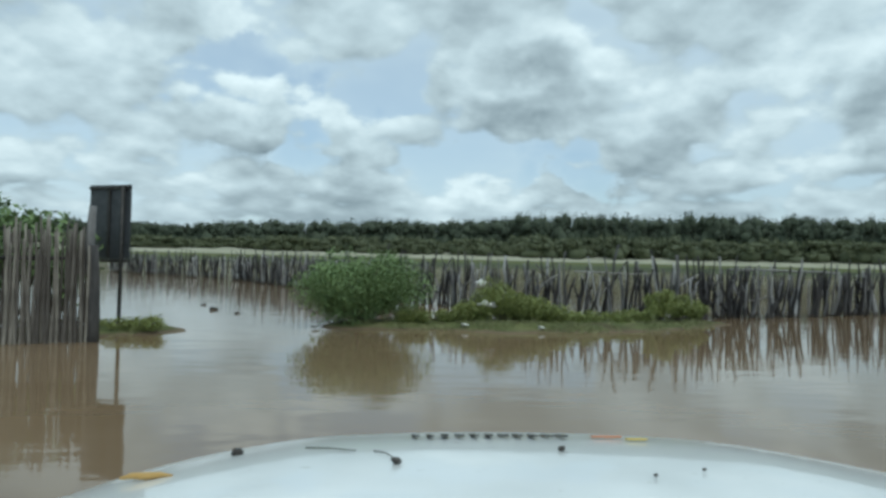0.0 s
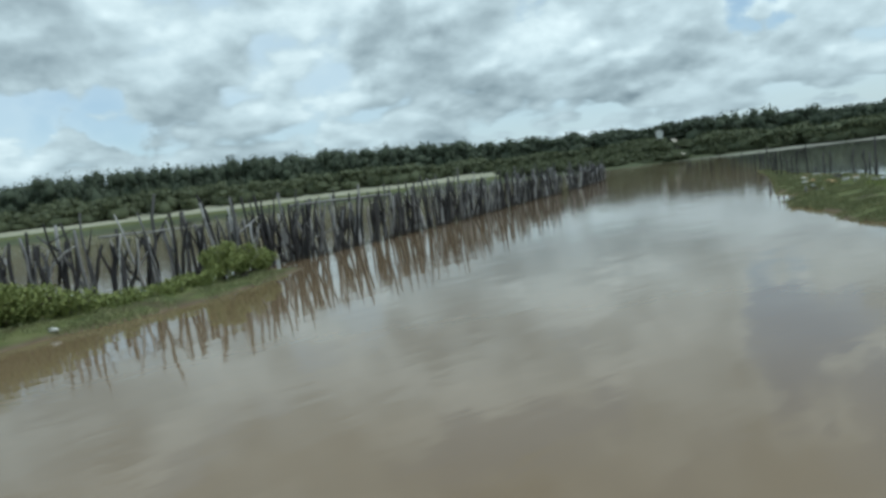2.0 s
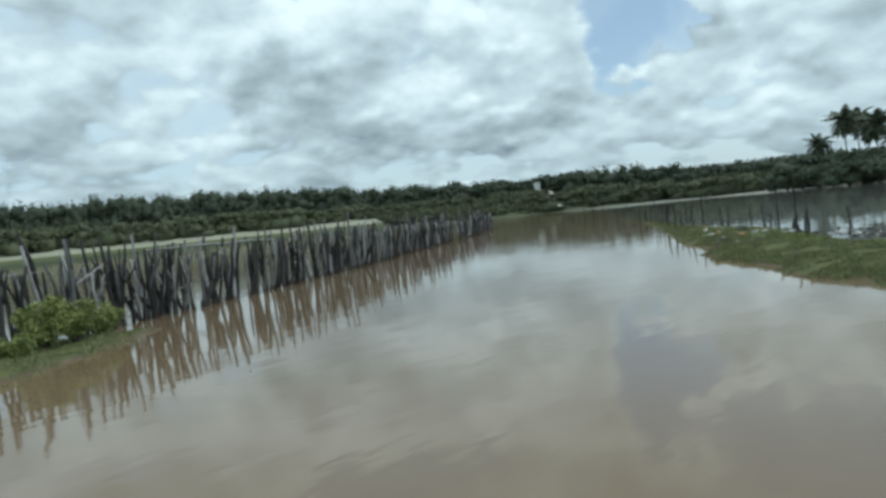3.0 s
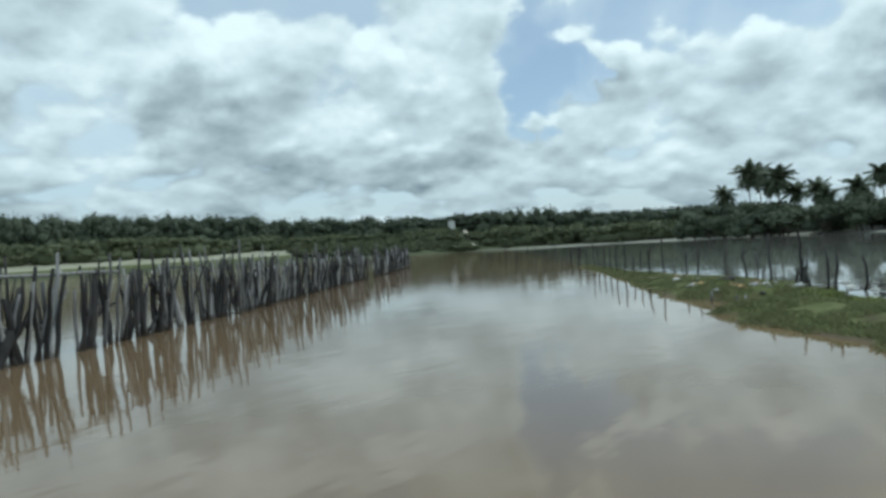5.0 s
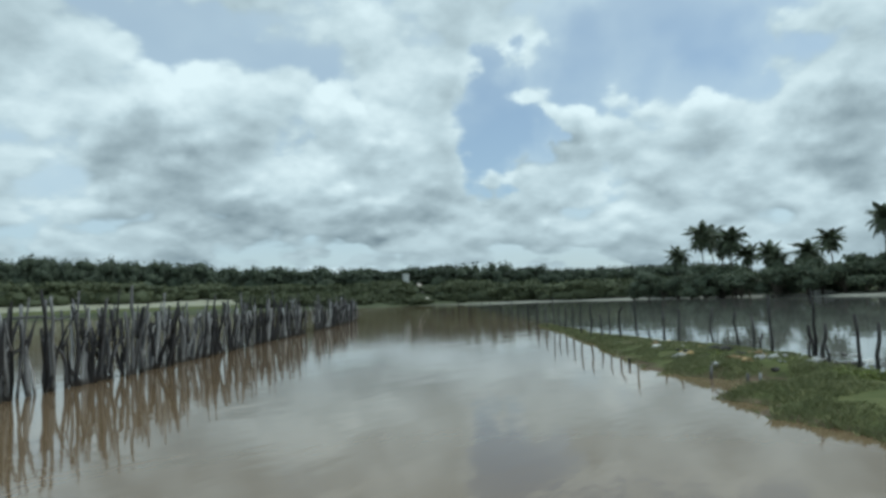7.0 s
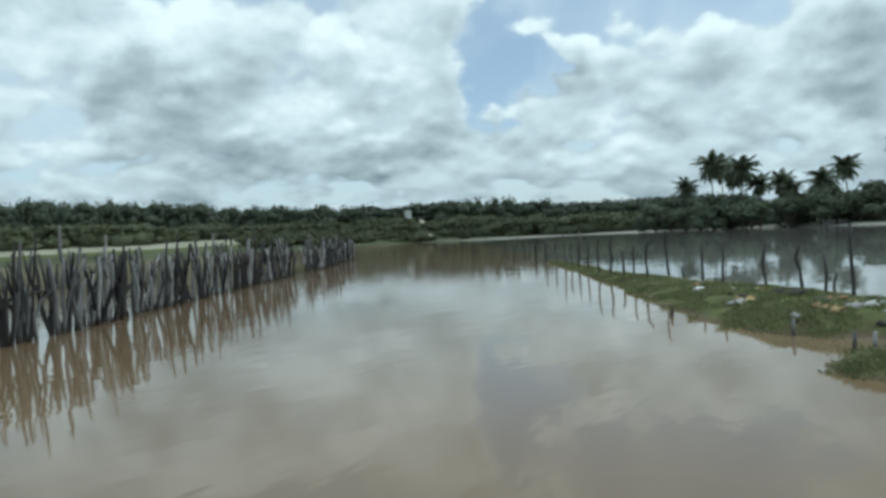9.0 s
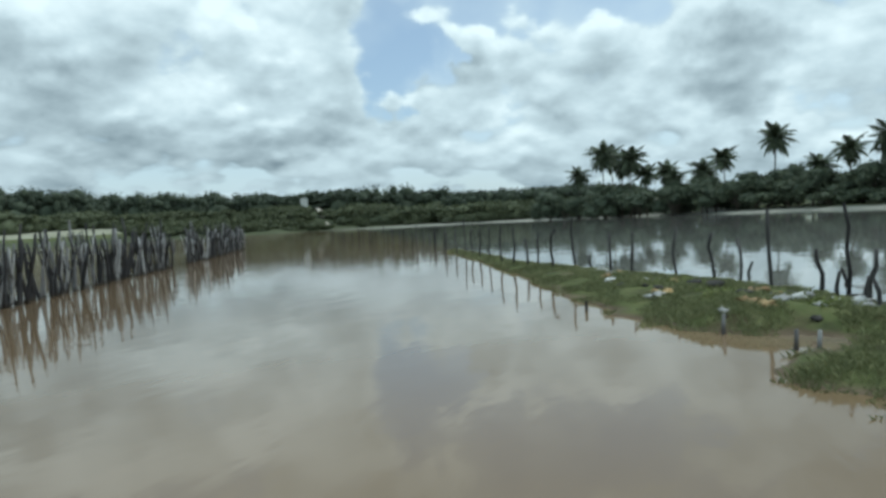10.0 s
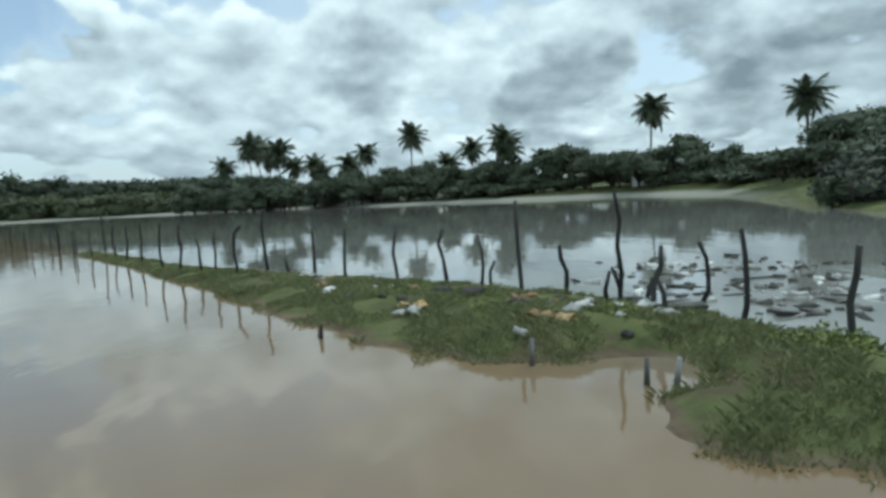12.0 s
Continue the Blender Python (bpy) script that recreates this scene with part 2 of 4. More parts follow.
def make_ground():
    m, nt, b = material("earth_and_grass", 0.95, spec=0.15)
    tc = nt.nodes.new("ShaderNodeTexCoord")
    sep = nt.nodes.new("ShaderNodeSeparateXYZ")
    nt.links.new(tc.outputs["Object"], sep.inputs[0])
    mud = color_ramp(nt, noise_node(nt, 2.5, 5), [(0.3, (0.10, 0.075, 0.05)), (0.7, (0.19, 0.15, 0.10))])
    grass = color_ramp(nt, noise_node(nt, 1.4, 6, 0.65), [(0.32, (0.050, 0.060, 0.026)), (0.48, (0.100, 0.118, 0.044)), (0.60, (0.140, 0.150, 0.062)), (0.74, (0.200, 0.185, 0.10))])
    grass = blend(nt, remap(nt, noise_node(nt, 1.1, 5, 0.6), 0.52, 0.66, 0.0, 0.8), grass, (0.085, 0.068, 0.042))
    straw = color_ramp(nt, noise_node(nt, 0.09, 5, 0.6), [(0.3, (0.27, 0.27, 0.19)), (0.7, (0.42, 0.41, 0.32))])
    hill = color_ramp(nt, noise_node(nt, 0.05, 5, 0.6), [(0.3, (0.050, 0.060, 0.032)), (0.7, (0.105, 0.118, 0.066))])
    z = sep.outputs[2]
    c = blend(nt, remap(nt, z, 0.01, 0.07), mud, grass)
    c = blend(nt, remap(nt, z, 2.4, 2.9), c, straw)
    c = blend(nt, remap(nt, z, 5.2, 6.2), c, hill)
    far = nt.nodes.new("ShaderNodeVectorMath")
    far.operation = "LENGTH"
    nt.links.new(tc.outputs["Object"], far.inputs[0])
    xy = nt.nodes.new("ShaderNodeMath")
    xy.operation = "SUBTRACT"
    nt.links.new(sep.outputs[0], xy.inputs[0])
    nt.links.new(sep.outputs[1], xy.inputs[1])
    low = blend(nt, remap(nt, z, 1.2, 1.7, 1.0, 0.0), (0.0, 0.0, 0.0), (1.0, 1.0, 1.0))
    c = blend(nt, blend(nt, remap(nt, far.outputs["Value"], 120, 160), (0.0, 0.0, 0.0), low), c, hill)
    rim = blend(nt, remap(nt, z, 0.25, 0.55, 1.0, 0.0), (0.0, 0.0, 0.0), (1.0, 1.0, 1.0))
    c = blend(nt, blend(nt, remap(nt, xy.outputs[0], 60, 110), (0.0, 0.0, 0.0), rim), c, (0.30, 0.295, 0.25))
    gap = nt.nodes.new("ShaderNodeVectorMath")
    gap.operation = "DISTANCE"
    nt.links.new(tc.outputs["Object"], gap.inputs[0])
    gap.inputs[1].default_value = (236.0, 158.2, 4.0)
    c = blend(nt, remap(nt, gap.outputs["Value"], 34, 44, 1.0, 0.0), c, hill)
    nt.links.new(c, b.inputs["Base Color"])
    bump(nt, b, noise_node(nt, 9.0, 5), 0.6, 0.03)
    return m


def make_paint():
    m, nt, b = material("white_car_paint", 0.22, spec=0.5)
    b.inputs["Coat Weight"].default_value = 0.6
    c = color_ramp(nt, noise_node(nt, 3.0, 5), [(0.3, (0.74, 0.76, 0.75)), (0.7, (0.82, 0.84, 0.83))])
    c = blend(nt, remap(nt, noise_node(nt, 26.0, 4), 0.66, 0.74, 0.0, 0.35), c, (0.42, 0.38, 0.31))
    nt.links.new(c, b.inputs["Base Color"])
    return m


def make_plain(name, a, c2, rough=0.6, scale=12.0, metal=0.0):
    m, nt, b = material(name, rough, metal)
    nt.links.new(color_ramp(nt, noise_node(nt, scale, 4), [(0.3, a), (0.7, c2)]), b.inputs["Base Color"])
    bump(nt, b, noise_node(nt, scale * 4, 3), 0.25, 0.004)
    return m


def make_stick():
    m, nt, b = material("weathered_wood", 0.9, spec=0.2)
    r = nt.nodes.new("ShaderNodeObjectInfo").outputs["Random"]
    gi = nt.nodes.new("ShaderNodeNewGeometry").outputs["Random Per Island"]
    ad = nt.nodes.new("ShaderNodeMath")
    ad.operation = "FRACT"
    s = nt.nodes.new("ShaderNodeMath")
    s.operation = "ADD"
    nt.links.new(r, s.inputs[0])
    nt.links.new(gi, s.inputs[1])
    nt.links.new(s.outputs[0], ad.inputs[0])
    tone = color_ramp(nt, ad.outputs[0], [(0.0, (0.022, 0.022, 0.024)), (0.52, (0.052, 0.050, 0.053)), (0.70, (0.18, 0.178, 0.18)), (1.0, (0.48, 0.475, 0.47))])
    grain = noise_node(nt, 14.0, 5, 0.65, stretch=(1, 1, 0.18))
    c = blend(nt, remap(nt, grain, 0.38, 0.7, 0.0, 0.6), tone, (0.055, 0.05, 0.045))
    tc = nt.nodes.new("ShaderNodeTexCoord")
    sep = nt.nodes.new("ShaderNodeSeparateXYZ")
    nt.links.new(tc.outputs["Object"], sep.inputs[0])
    c = blend(nt, remap(nt, sep.outputs[2], 0.04, 0.20, 0.75, 0.0), c, (0.045, 0.036, 0.028))
    nt.links.new(c, b.inputs["Base Color"])
    bump(nt, b, grain, 0.6, 0.012)
    return m


WATER, GROUND, PAINT, STICK = make_water(), make_ground(), make_paint(), make_stick()
POST = make_varied("dark_post_wood", [(0.3, (0.028, 0.027, 0.028)), (0.7, (0.085, 0.080, 0.076))], 9, 0.9, 1.5, per="object", stretch=(1, 1, 0.2))
POLE = make_varied("grey_tan_pole_wood", [(0.3, (0.10, 0.088, 0.076)), (0.7, (0.27, 0.245, 0.215))], 10, 0.9, 1.2, per="object", stretch=(1, 1, 0.15), tint=(0.07, 0.06, 0.05))
BARK = make_varied("palm_bark", [(0.3, (0.09, 0.075, 0.06)), (0.7, (0.20, 0.175, 0.145))], 6, 0.9, 0.8, per="object")
# FAR, TREE and PALM leaves and CORE: base colours lifted, windscreen haze painted in
FAR_LEAF = make_leaf("far_woodland_leaf", (0.052, 0.068, 0.050), (0.122, 0.144, 0.092))
SCRUB_LEAF = make_leaf("scrub_leaf", (0.075, 0.090, 0.050), (0.185, 0.200, 0.105))
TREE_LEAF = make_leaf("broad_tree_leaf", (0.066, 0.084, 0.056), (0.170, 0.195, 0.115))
THICKET_LEAF = make_leaf("thicket_leaf", (0.026, 0.027, 0.024), (0.080, 0.075, 0.064))
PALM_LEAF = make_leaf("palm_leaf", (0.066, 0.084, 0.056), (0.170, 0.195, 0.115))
BUSH_LEAF = make_leaf("bush_leaf", (0.085, 0.138, 0.052), (0.310, 0.425, 0.180))
WEED_LEAF = make_leaf("weed_leaf", (0.115, 0.145, 0.040), (0.340, 0.370, 0.130))
GRASS = make_leaf("bank_grass", (0.130, 0.146, 0.066), (0.385, 0.385, 0.195), 0.6, 1.3)
# inner lumps: darker copies of the leaf colours, shade inside the crowns painted in
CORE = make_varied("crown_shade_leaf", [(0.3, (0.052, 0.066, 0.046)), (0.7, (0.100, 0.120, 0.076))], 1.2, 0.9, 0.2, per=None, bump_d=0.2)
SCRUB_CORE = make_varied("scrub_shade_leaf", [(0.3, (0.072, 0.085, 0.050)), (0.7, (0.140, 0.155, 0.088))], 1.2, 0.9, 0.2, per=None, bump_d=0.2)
SIGN_GREY = make_plain("galvanised_grey", (0.045, 0.050, 0.056), (0.075, 0.080, 0.088), 0.5, 9, 0.2)
STEEL = make_plain("dark_steel", (0.03, 0.03, 0.03), (0.07, 0.065, 0.06), 0.6, 16, 0.4)
BLACK = make_plain("black_plastic", (0.012, 0.012, 0.013), (0.03, 0.03, 0.032), 0.5, 20)
DASH = make_plain("grey_dash_plastic", (0.07, 0.072, 0.075), (0.11, 0.112, 0.115), 0.7, 30)
RUBBER = make_plain("rubber", (0.01, 0.01, 0.01), (0.022, 0.022, 0.022), 0.8, 22)
ORANGE = make_plain("orange_sticker", (0.55, 0.16, 0.05), (0.65, 0.24, 0.08), 0.5)
YELLOW = make_plain("yellow_sticker", (0.60, 0.43, 0.05), (0.70, 0.52, 0.10), 0.5)
DRY_LEAF = make_plain("dry_leaf", (0.42, 0.25, 0.07), (0.55, 0.36, 0.13), 0.8)
WHITE_BAG = make_varied("white_litter", [(0.3, (0.42, 0.42, 0.40)), (0.7, (0.72, 0.72, 0.70))], 8, 0.55, 2, per="object", tint=(0.3, 0.28, 0.25))
DARK_LITTER = make_varied("dark_litter", [(0.3, (0.03, 0.028, 0.026)), (0.7, (0.11, 0.10, 0.09))], 7, 0.8, 2, per="object")
TAN_LITTER = make_varied("tan_litter", [(0.3, (0.30, 0.19, 0.09)), (0.7, (0.55, 0.40, 0.22))], 7, 0.8, 2, per="object")
STONE = make_varied("wet_stone", [(0.3, (0.09, 0.085, 0.08)), (0.7, (0.25, 0.24, 0.22))], 6, 0.7, 2, per="object")
PLASTER = make_varied("white_plaster", [(0.3, (0.70, 0.70, 0.67)), (0.7, (0.82, 0.82, 0.80))], 0.8, 0.85, 0.2, per=None)
ROOF = make_varied("clay_tile_roof", [(0.3, (0.30, 0.12, 0.07)), (0.7, (0.42, 0.19, 0.11))], 2.0, 0.85, 0.3, per=None)
SANDY = make_varied("sandy_track", [(0.3, (0.50, 0.45, 0.37)), (0.7, (0.65, 0.60, 0.52))], 0.6, 0.95, 0.1, per=None)
# near-black fill of doors and windows: unlit rooms painted as colour
UNLIT_INSIDE = make_plain("dark_interior", (0.012, 0.012, 0.012), (0.025, 0.025, 0.025), 0.9)


# ---- mesh helpers ----
def mesh_of(name, verts, faces, mat, smooth=False):
    me = bpy.data.meshes.new(name)
    me.from_pydata([tuple(v) for v in verts], [], [tuple(f) for f in faces])
    me.materials.append(mat)
    if smooth:
        me.shade_smooth()
    me.update()
    return me


def put(name, me, parent=None, m=None, label=""):
    ob = new(name, me)
    if parent is not None:
        ob.parent = parent
    if m is not None:
        ob.matrix_basis = m
    if label:
        ob["label"] = label
    return ob


def thing(name, m, label, category, group="", kind=""):
    ob = new(name)
    ob.matrix_basis = m
    ob.empty_display_size = 0.2
    return tagged(ob, label, category, group, kind)


class Bag:
    """Vertices and faces collected for one mesh."""

    def __init__(self):
        self.v, self.f = [], []

    def add(self, verts, faces):
        n = len(self.v)
        self.v.extend(verts)
        self.f.extend([tuple(i + n for i in f) for f in faces])

    def mesh(self, name, mat, smooth=False):
        return mesh_of(name, self.v, self.f, mat, smooth)


def tube(points, radii, sides=6, cap=True):
    pts = [Vector(p) for p in points]
    verts, faces = [], []
    for i, p in enumerate(pts):
        d = (pts[min(i + 1, len(pts) - 1)] - pts[max(i - 1, 0)]).normalized()
        a = d.cross(Vector((0.31, 0.95, 0.1))).normalized()
        b = d.cross(a)
        for s in range(sides):
            w = TAU * s / sides
            verts.append(p + (a * math.cos(w) + b * math.sin(w)) * radii[i])
    for i in range(len(pts) - 1):
        for s in range(sides):
            q = (s + 1) % sides
            faces.append((i * sides + s, i * sides + q, (i + 1) * sides + q, (i + 1) * sides + s))
    if cap:
        faces.append(tuple(range(sides - 1, -1, -1)))
        faces.append(tuple((len(pts) - 1) * sides + s for s in range(sides)))
    return verts, faces


def box(cx, cy, cz, sx, sy, sz, bevel=0.0):
    bm = bmesh.new()
    bmesh.ops.create_cube(bm, size=1)
    for v in bm.verts:
        v.co = Vector((cx + v.co.x * sx, cy + v.co.y * sy, cz + v.co.z * sz))
    if bevel:
        bmesh.ops.bevel(bm, geom=bm.edges[:], offset=bevel, segments=2, affect="EDGES")
    bm.verts.ensure_lookup_table()
    v = [q.co.copy() for q in bm.verts]
    f = [[q.index for q in fc.verts] for fc in bm.faces]
    bm.free()
    return v, f


def lump(r, seed, rough=0.3, level=2, squash=(1, 1, 1)):
    bm = bmesh.new()
    bmesh.ops.create_icosphere(bm, subdivisions=level, radius=1)
    bm.verts.ensure_lookup_table()
    v = []
    for q in bm.verts:
        d = q.co.normalized()
        k = 1 + rough * noise.noise(d * 1.9 + Vector((seed, seed * 0.7, -seed))) + 0.5 * rough * noise.noise(d * 4.7 + Vector((seed, 3, seed)))
        v.append(Vector((d.x * squash[0], d.y * squash[1], d.z * squash[2])) * (r * k))
    f = [[q.index for q in fc.verts] for fc in bm.faces]
    bm.free()
    return v, f


def leaf_quads(bag, rng, centre, radii, count, size, shell=0.55, flat=0.0):
    """Leaf-shaped quads scattered through the outer part of an ellipsoid."""
    for _ in range(count):
        d = Vector((rng.gauss(0, 1), rng.gauss(0, 1), rng.gauss(0, 1))).normalized()
        k = (shell ** 3 + rng.random() * (1.08 - shell ** 3)) ** (1 / 3)
        p = Vector(centre) + Vector((d.x * radii[0], d.y * radii[1], d.z * radii[2])) * k
        a = Vector((rng.gauss(0, 1), rng.gauss(0, 1), rng.gauss(0, 1) * (1 - flat))).normalized()
        b = a.cross(Vector((rng.gauss(0, 1), rng.gauss(0, 1), rng.gauss(0, 1)))).normalized()
        s = size * rng.uniform(0.6, 1.4)
        n = len(bag.v)
        bag.v.extend((p - a * s, p + b * s * 0.45, p + a * s, p - b * s * 0.45))
        bag.f.append((n, n + 1, n + 2, n + 3))


# ---- terrain and water ----
CX, CY = 17.0, 14.4
SHORE_B = [-180, -60, 0, 45, 58, 62, 66, 72, 78, 84, 94, 104, 114, 122, 126, 130, 160, 180]
SHORE_R = [225, 225, 225, 220, 215, 205, 195, 175, 160, 135, 107, 94, 87, 64, 42, 29, 32, 225]
RISE_B = [-180, -60, 50, 60, 66, 80, 95, 105, 115, 125, 140, 180]
RISE_1 = [2.4, 2.4, 2.4, 1.2, 0.5, 0.5, 0.8, 1.2, 1.5, 1.2, 1.2, 2.4]
RISE_2 = [5.6, 5.6, 6.4, 8.5, 3.4, 2.0, 2.2, 2.6, 3.2, 3.2, 3.2, 5.6]
# grass banks: x, y, half width, height
BANK_RIGHT = [(44.6, 24.7, 0.32, 0.09), (41.0, 22.6, 0.34, 0.09), (37.4, 20.4, 0.42, 0.10), (34.2, 18.7, 0.55, 0.12), (31.4, 16.8, 0.85, 0.18), (28.3, 14.8, 1.3, 0.24), (25.7, 13.0, 1.65, 0.28),
              (24.0, 12.1, 1.7, 0.26), (21.9, 11.3, 1.5, 0.22), (19.7, 9.9, 1.6, 0.24), (17.4, 8.2, 1.6, 0.26), (15.0, 5.6, 1.5, 0.26)]
BANK_LEFT = [(-1.0, 16.6, 0.9, 0.12), (1.0, 16.9, 0.9, 0.14), (2.8, 16.9, 1.2, 0.2), (4.8, 17.3, 1.2, 0.16), (6.6, 18.2, 1.0, 0.12), (8.6, 19.3, 0.8, 0.08)]
BANK_SIGN = [(-5.4, 14.6, 0.9, 0.12), (-6.6, 14.2, 1.2, 0.2), (-9.0, 12.5, 1.8, 0.3)]


def mound(x, y, line):
    best = -0.45
    for (x0, y0, w0, h0), (x1, y1, w1, h1) in zip(line, line[1:]):
        dx, dy = x1 - x0, y1 - y0
        k = min(1, max(0, ((x - x0) * dx + (y - y0) * dy) / (dx * dx + dy * dy)))
        d = math.hypot(x - x0 - dx * k, y - y0 - dy * k)
        w = w0 + (w1 - w0) * k
        h = h0 + (h1 - h0) * k
        d *= 1 + 0.30 * noise.noise(Vector((x * 0.9, y * 0.9, 1.3))) + 0.16 * noise.noise(Vector((x * 2.7, y * 2.7, 4.1)))
        best = max(best, h * (1 - (d / w) ** 2) if d < w * 2.2 else -0.45)
    return max(best, -0.45)


HOUSE_X, HOUSE_Y = CX + 262 * math.sin(radians(56.7)), CY + 262 * math.cos(radians(56.7))
TRACK_X, TRACK_Y = CX + 224 * math.sin(radians(58.6)), CY + 224 * math.cos(radians(58.6))


def near_track(x, y):
    dx, dy = TRACK_X - HOUSE_X, TRACK_Y - HOUSE_Y
    k = min(1, max(0, ((x - HOUSE_X) * dx + (y - HOUSE_Y) * dy) / (dx * dx + dy * dy)))
    return math.hypot(x - HOUSE_X - dx * k, y - HOUSE_Y - dy * k)


def height(x, y):
    r = math.hypot(x - CX, y - CY)
    b = math.degrees(math.atan2(x - CX, y - CY))
    s = float(np.interp(b, SHORE_B, SHORE_R)) * (1 + 0.04 * noise.noise(Vector((b * 0.13, 2.2, 0))))
    if r < s - 12:
        z = -0.45
        if -12 < x < 45 and -2 < y < 26:
            z = max(mound(x, y, BANK_RIGHT), mound(x, y, BANK_LEFT), mound(x, y, BANK_SIGN))
            puddle = math.hypot(x - 22.35, max(0.0, abs(y - 12.75) - 0.75)) * (1 + 0.3 * noise.noise(Vector((x * 1.6, y * 1.6, 5))))
            if puddle < 0.95:
                z -= 0.42 * (1 - puddle / 0.95) ** 0.7
            if z > -0.1:
                z += 0.05 * noise.noise(Vector((x * 2.1, y * 2.1, 0)))
        return z
    h1, h2 = float(np.interp(b, RISE_B, RISE_1)), float(np.interp(b, RISE_B, RISE_2))
    d = r - s
    z = float(np.interp(d, [-12, 0, 7, 14, 22, 60, 190, 900, 4000], [-0.45, 0, h1 * 0.8, h1, h1 + 0.25, h2, h2 + 4, h2 + 12, h2 + 12]))
    knoll = math.hypot(x - HOUSE_X, y - HOUSE_Y)
    z += 4.0 * math.exp(-(knoll / 24) ** 2) * min(1, max(0, d / 12))
    return z + min(1, max(0, d / 40)) * 0.5 * noise.noise(Vector((x * 0.03, y * 0.03, 7)))


def axis(lo, hi, a, b, fine, coarse_n):
    mid = list(np.arange(a, b + fine / 2, fine))
    left = [a - (a - lo) * (i / coarse_n) ** 2.4 for i in range(coarse_n, 0, -1)]
    right = [b + (hi - b) * (i / coarse_n) ** 2.4 for i in range(1, coarse_n + 1)]
    return left + mid + right


def build_ground():
    xs, ys = axis(-2600, 2600, -11, 44, 0.3, 64), axis(-2600, 2600, -2, 26, 0.3, 64)
    verts = [(x, y, height(x, y)) for y in ys for x in xs]
    w = len(xs)
    faces = [(j * w + i, j * w + i + 1, (j + 1) * w + i + 1, (j + 1) * w + i) for j in range(len(ys) - 1) for i in range(w - 1)]
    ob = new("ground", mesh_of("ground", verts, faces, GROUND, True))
    tagged(ob, "flooded flat land with grassy banks and pale fields", "ground", kind="structure")
    n = 24
    wv = [(CX - 330 + 660 * i / n, CY - 330 + 660 * j / n, 0) for j in range(n + 1) for i in range(n + 1)]
    wf = [(j * (n + 1) + i, j * (n + 1) + i + 1, (j + 1) * (n + 1) + i + 1, (j + 1) * (n + 1) + i) for j in range(n) for i in range(n)]
    wob = new("water", mesh_of("water", wv, wf, WATER, True))
    tagged(wob, "brown muddy flood water reflecting the clouds", "water", kind="structure")


build_ground()


# ---- far woodland ----
WOOD_B = [-60, -22, -14, -5, 2.5, 5, 8, 15, 30, 38, 43, 52, 56, 60, 65, 72, 76, 84]
WOOD_E = [2.4, 2.55, 3.2, 3.45, 3.6, 3.95, 4.35, 4.25, 4.1, 3.6, 3.2, 2.75, 2.6, 2.8, 2.4, 1.95, 2.1, 2.0]


def build_woods():
    rng = random.Random(11)
    leaves, cores, scrub, low_cores = Bag(), Bag(), Bag(), Bag()

    def far_tree(x, y, top, spread, low):
        g = height(x, y)
        top = max(top, g + 1.0)
        for n in range(rng.randint(7, 10)):
            w = spread * rng.uniform(0.30, 0.55)
            if n == 0:
                w = spread * rng.uniform(0.6, 0.95)
            ox, oy = rng.uniform(-0.9, 0.9) * spread, rng.uniform(-0.9, 0.9) * spread
            cz = g + (top - g) * rng.uniform(0.2, 0.88)
            hz = (top - g) * rng.uniform(0.16, 0.30)
            cz = top - hz if n == 0 else min(cz, top - hz)
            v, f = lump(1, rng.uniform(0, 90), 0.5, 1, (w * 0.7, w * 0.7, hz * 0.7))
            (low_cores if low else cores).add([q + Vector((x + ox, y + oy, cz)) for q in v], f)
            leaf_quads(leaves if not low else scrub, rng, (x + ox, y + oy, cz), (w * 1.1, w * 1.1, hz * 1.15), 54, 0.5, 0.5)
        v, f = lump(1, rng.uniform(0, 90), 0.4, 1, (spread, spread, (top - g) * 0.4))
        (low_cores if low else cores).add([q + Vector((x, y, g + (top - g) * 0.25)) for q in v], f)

    b = -52.0
    while b < 84:
        e = float(np.interp(b, WOOD_B, WOOD_E))
        s = float(np.interp(b, SHORE_B, SHORE_R))
        for row in range(6):
            low = row < 3
            dist = rng.uniform(42, 78) if low else rng.uniform(76, 132)
            k = rng.uniform(0.30, 0.58) if low else rng.uniform(0.78, 1.0)
            if b > 46:
                q = min(1, (b - 46) / 16)
                dist = dist * (1 - 0.6 * q) - 6 * q
            d = s + dist
            if 55.4 < b < 59.2 and d < 266:
                k = min(k, 0.42)
            bb = b + rng.uniform(-0.5, 0.5)
            x, y = CX + d * math.sin(radians(bb)), CY + d * math.cos(radians(bb))
            if near_track(x, y) < 5.0:
                continue
            dd = math.hypot(x - 4, y - 5)
            top = 1.6 + dd * math.tan(radians(e * k * (1.05 + 0.07 * noise.noise(Vector((b * 0.55, row * 3.1, 2))) + rng.uniform(-0.03, 0.01))))
            if row == 5 and rng.random() < 0.12:
                top += dd * rng.uniform(0.003, 0.009)
            far_tree(x, y, top, rng.uniform(3.2, 5.2), low)
        b += rng.uniform(0.5, 0.9)
    for _ in range(150):
        bb = rng.uniform(43, 66)
        d = float(np.interp(bb, SHORE_B, SHORE_R)) + rng.uniform(3, 38)
        x, y = CX + d * math.sin(radians(bb)), CY + d * math.cos(radians(bb))
        if near_track(x, y) > 4:
            far_tree(x, y, height(x, y) + rng.uniform(1.0, 2.4), rng.uniform(1.8, 3.4), True)
    w = thing("far_woodland", pose(0, 0, 0), "dark green woodland along the far rise", "woodland", kind="stuff")
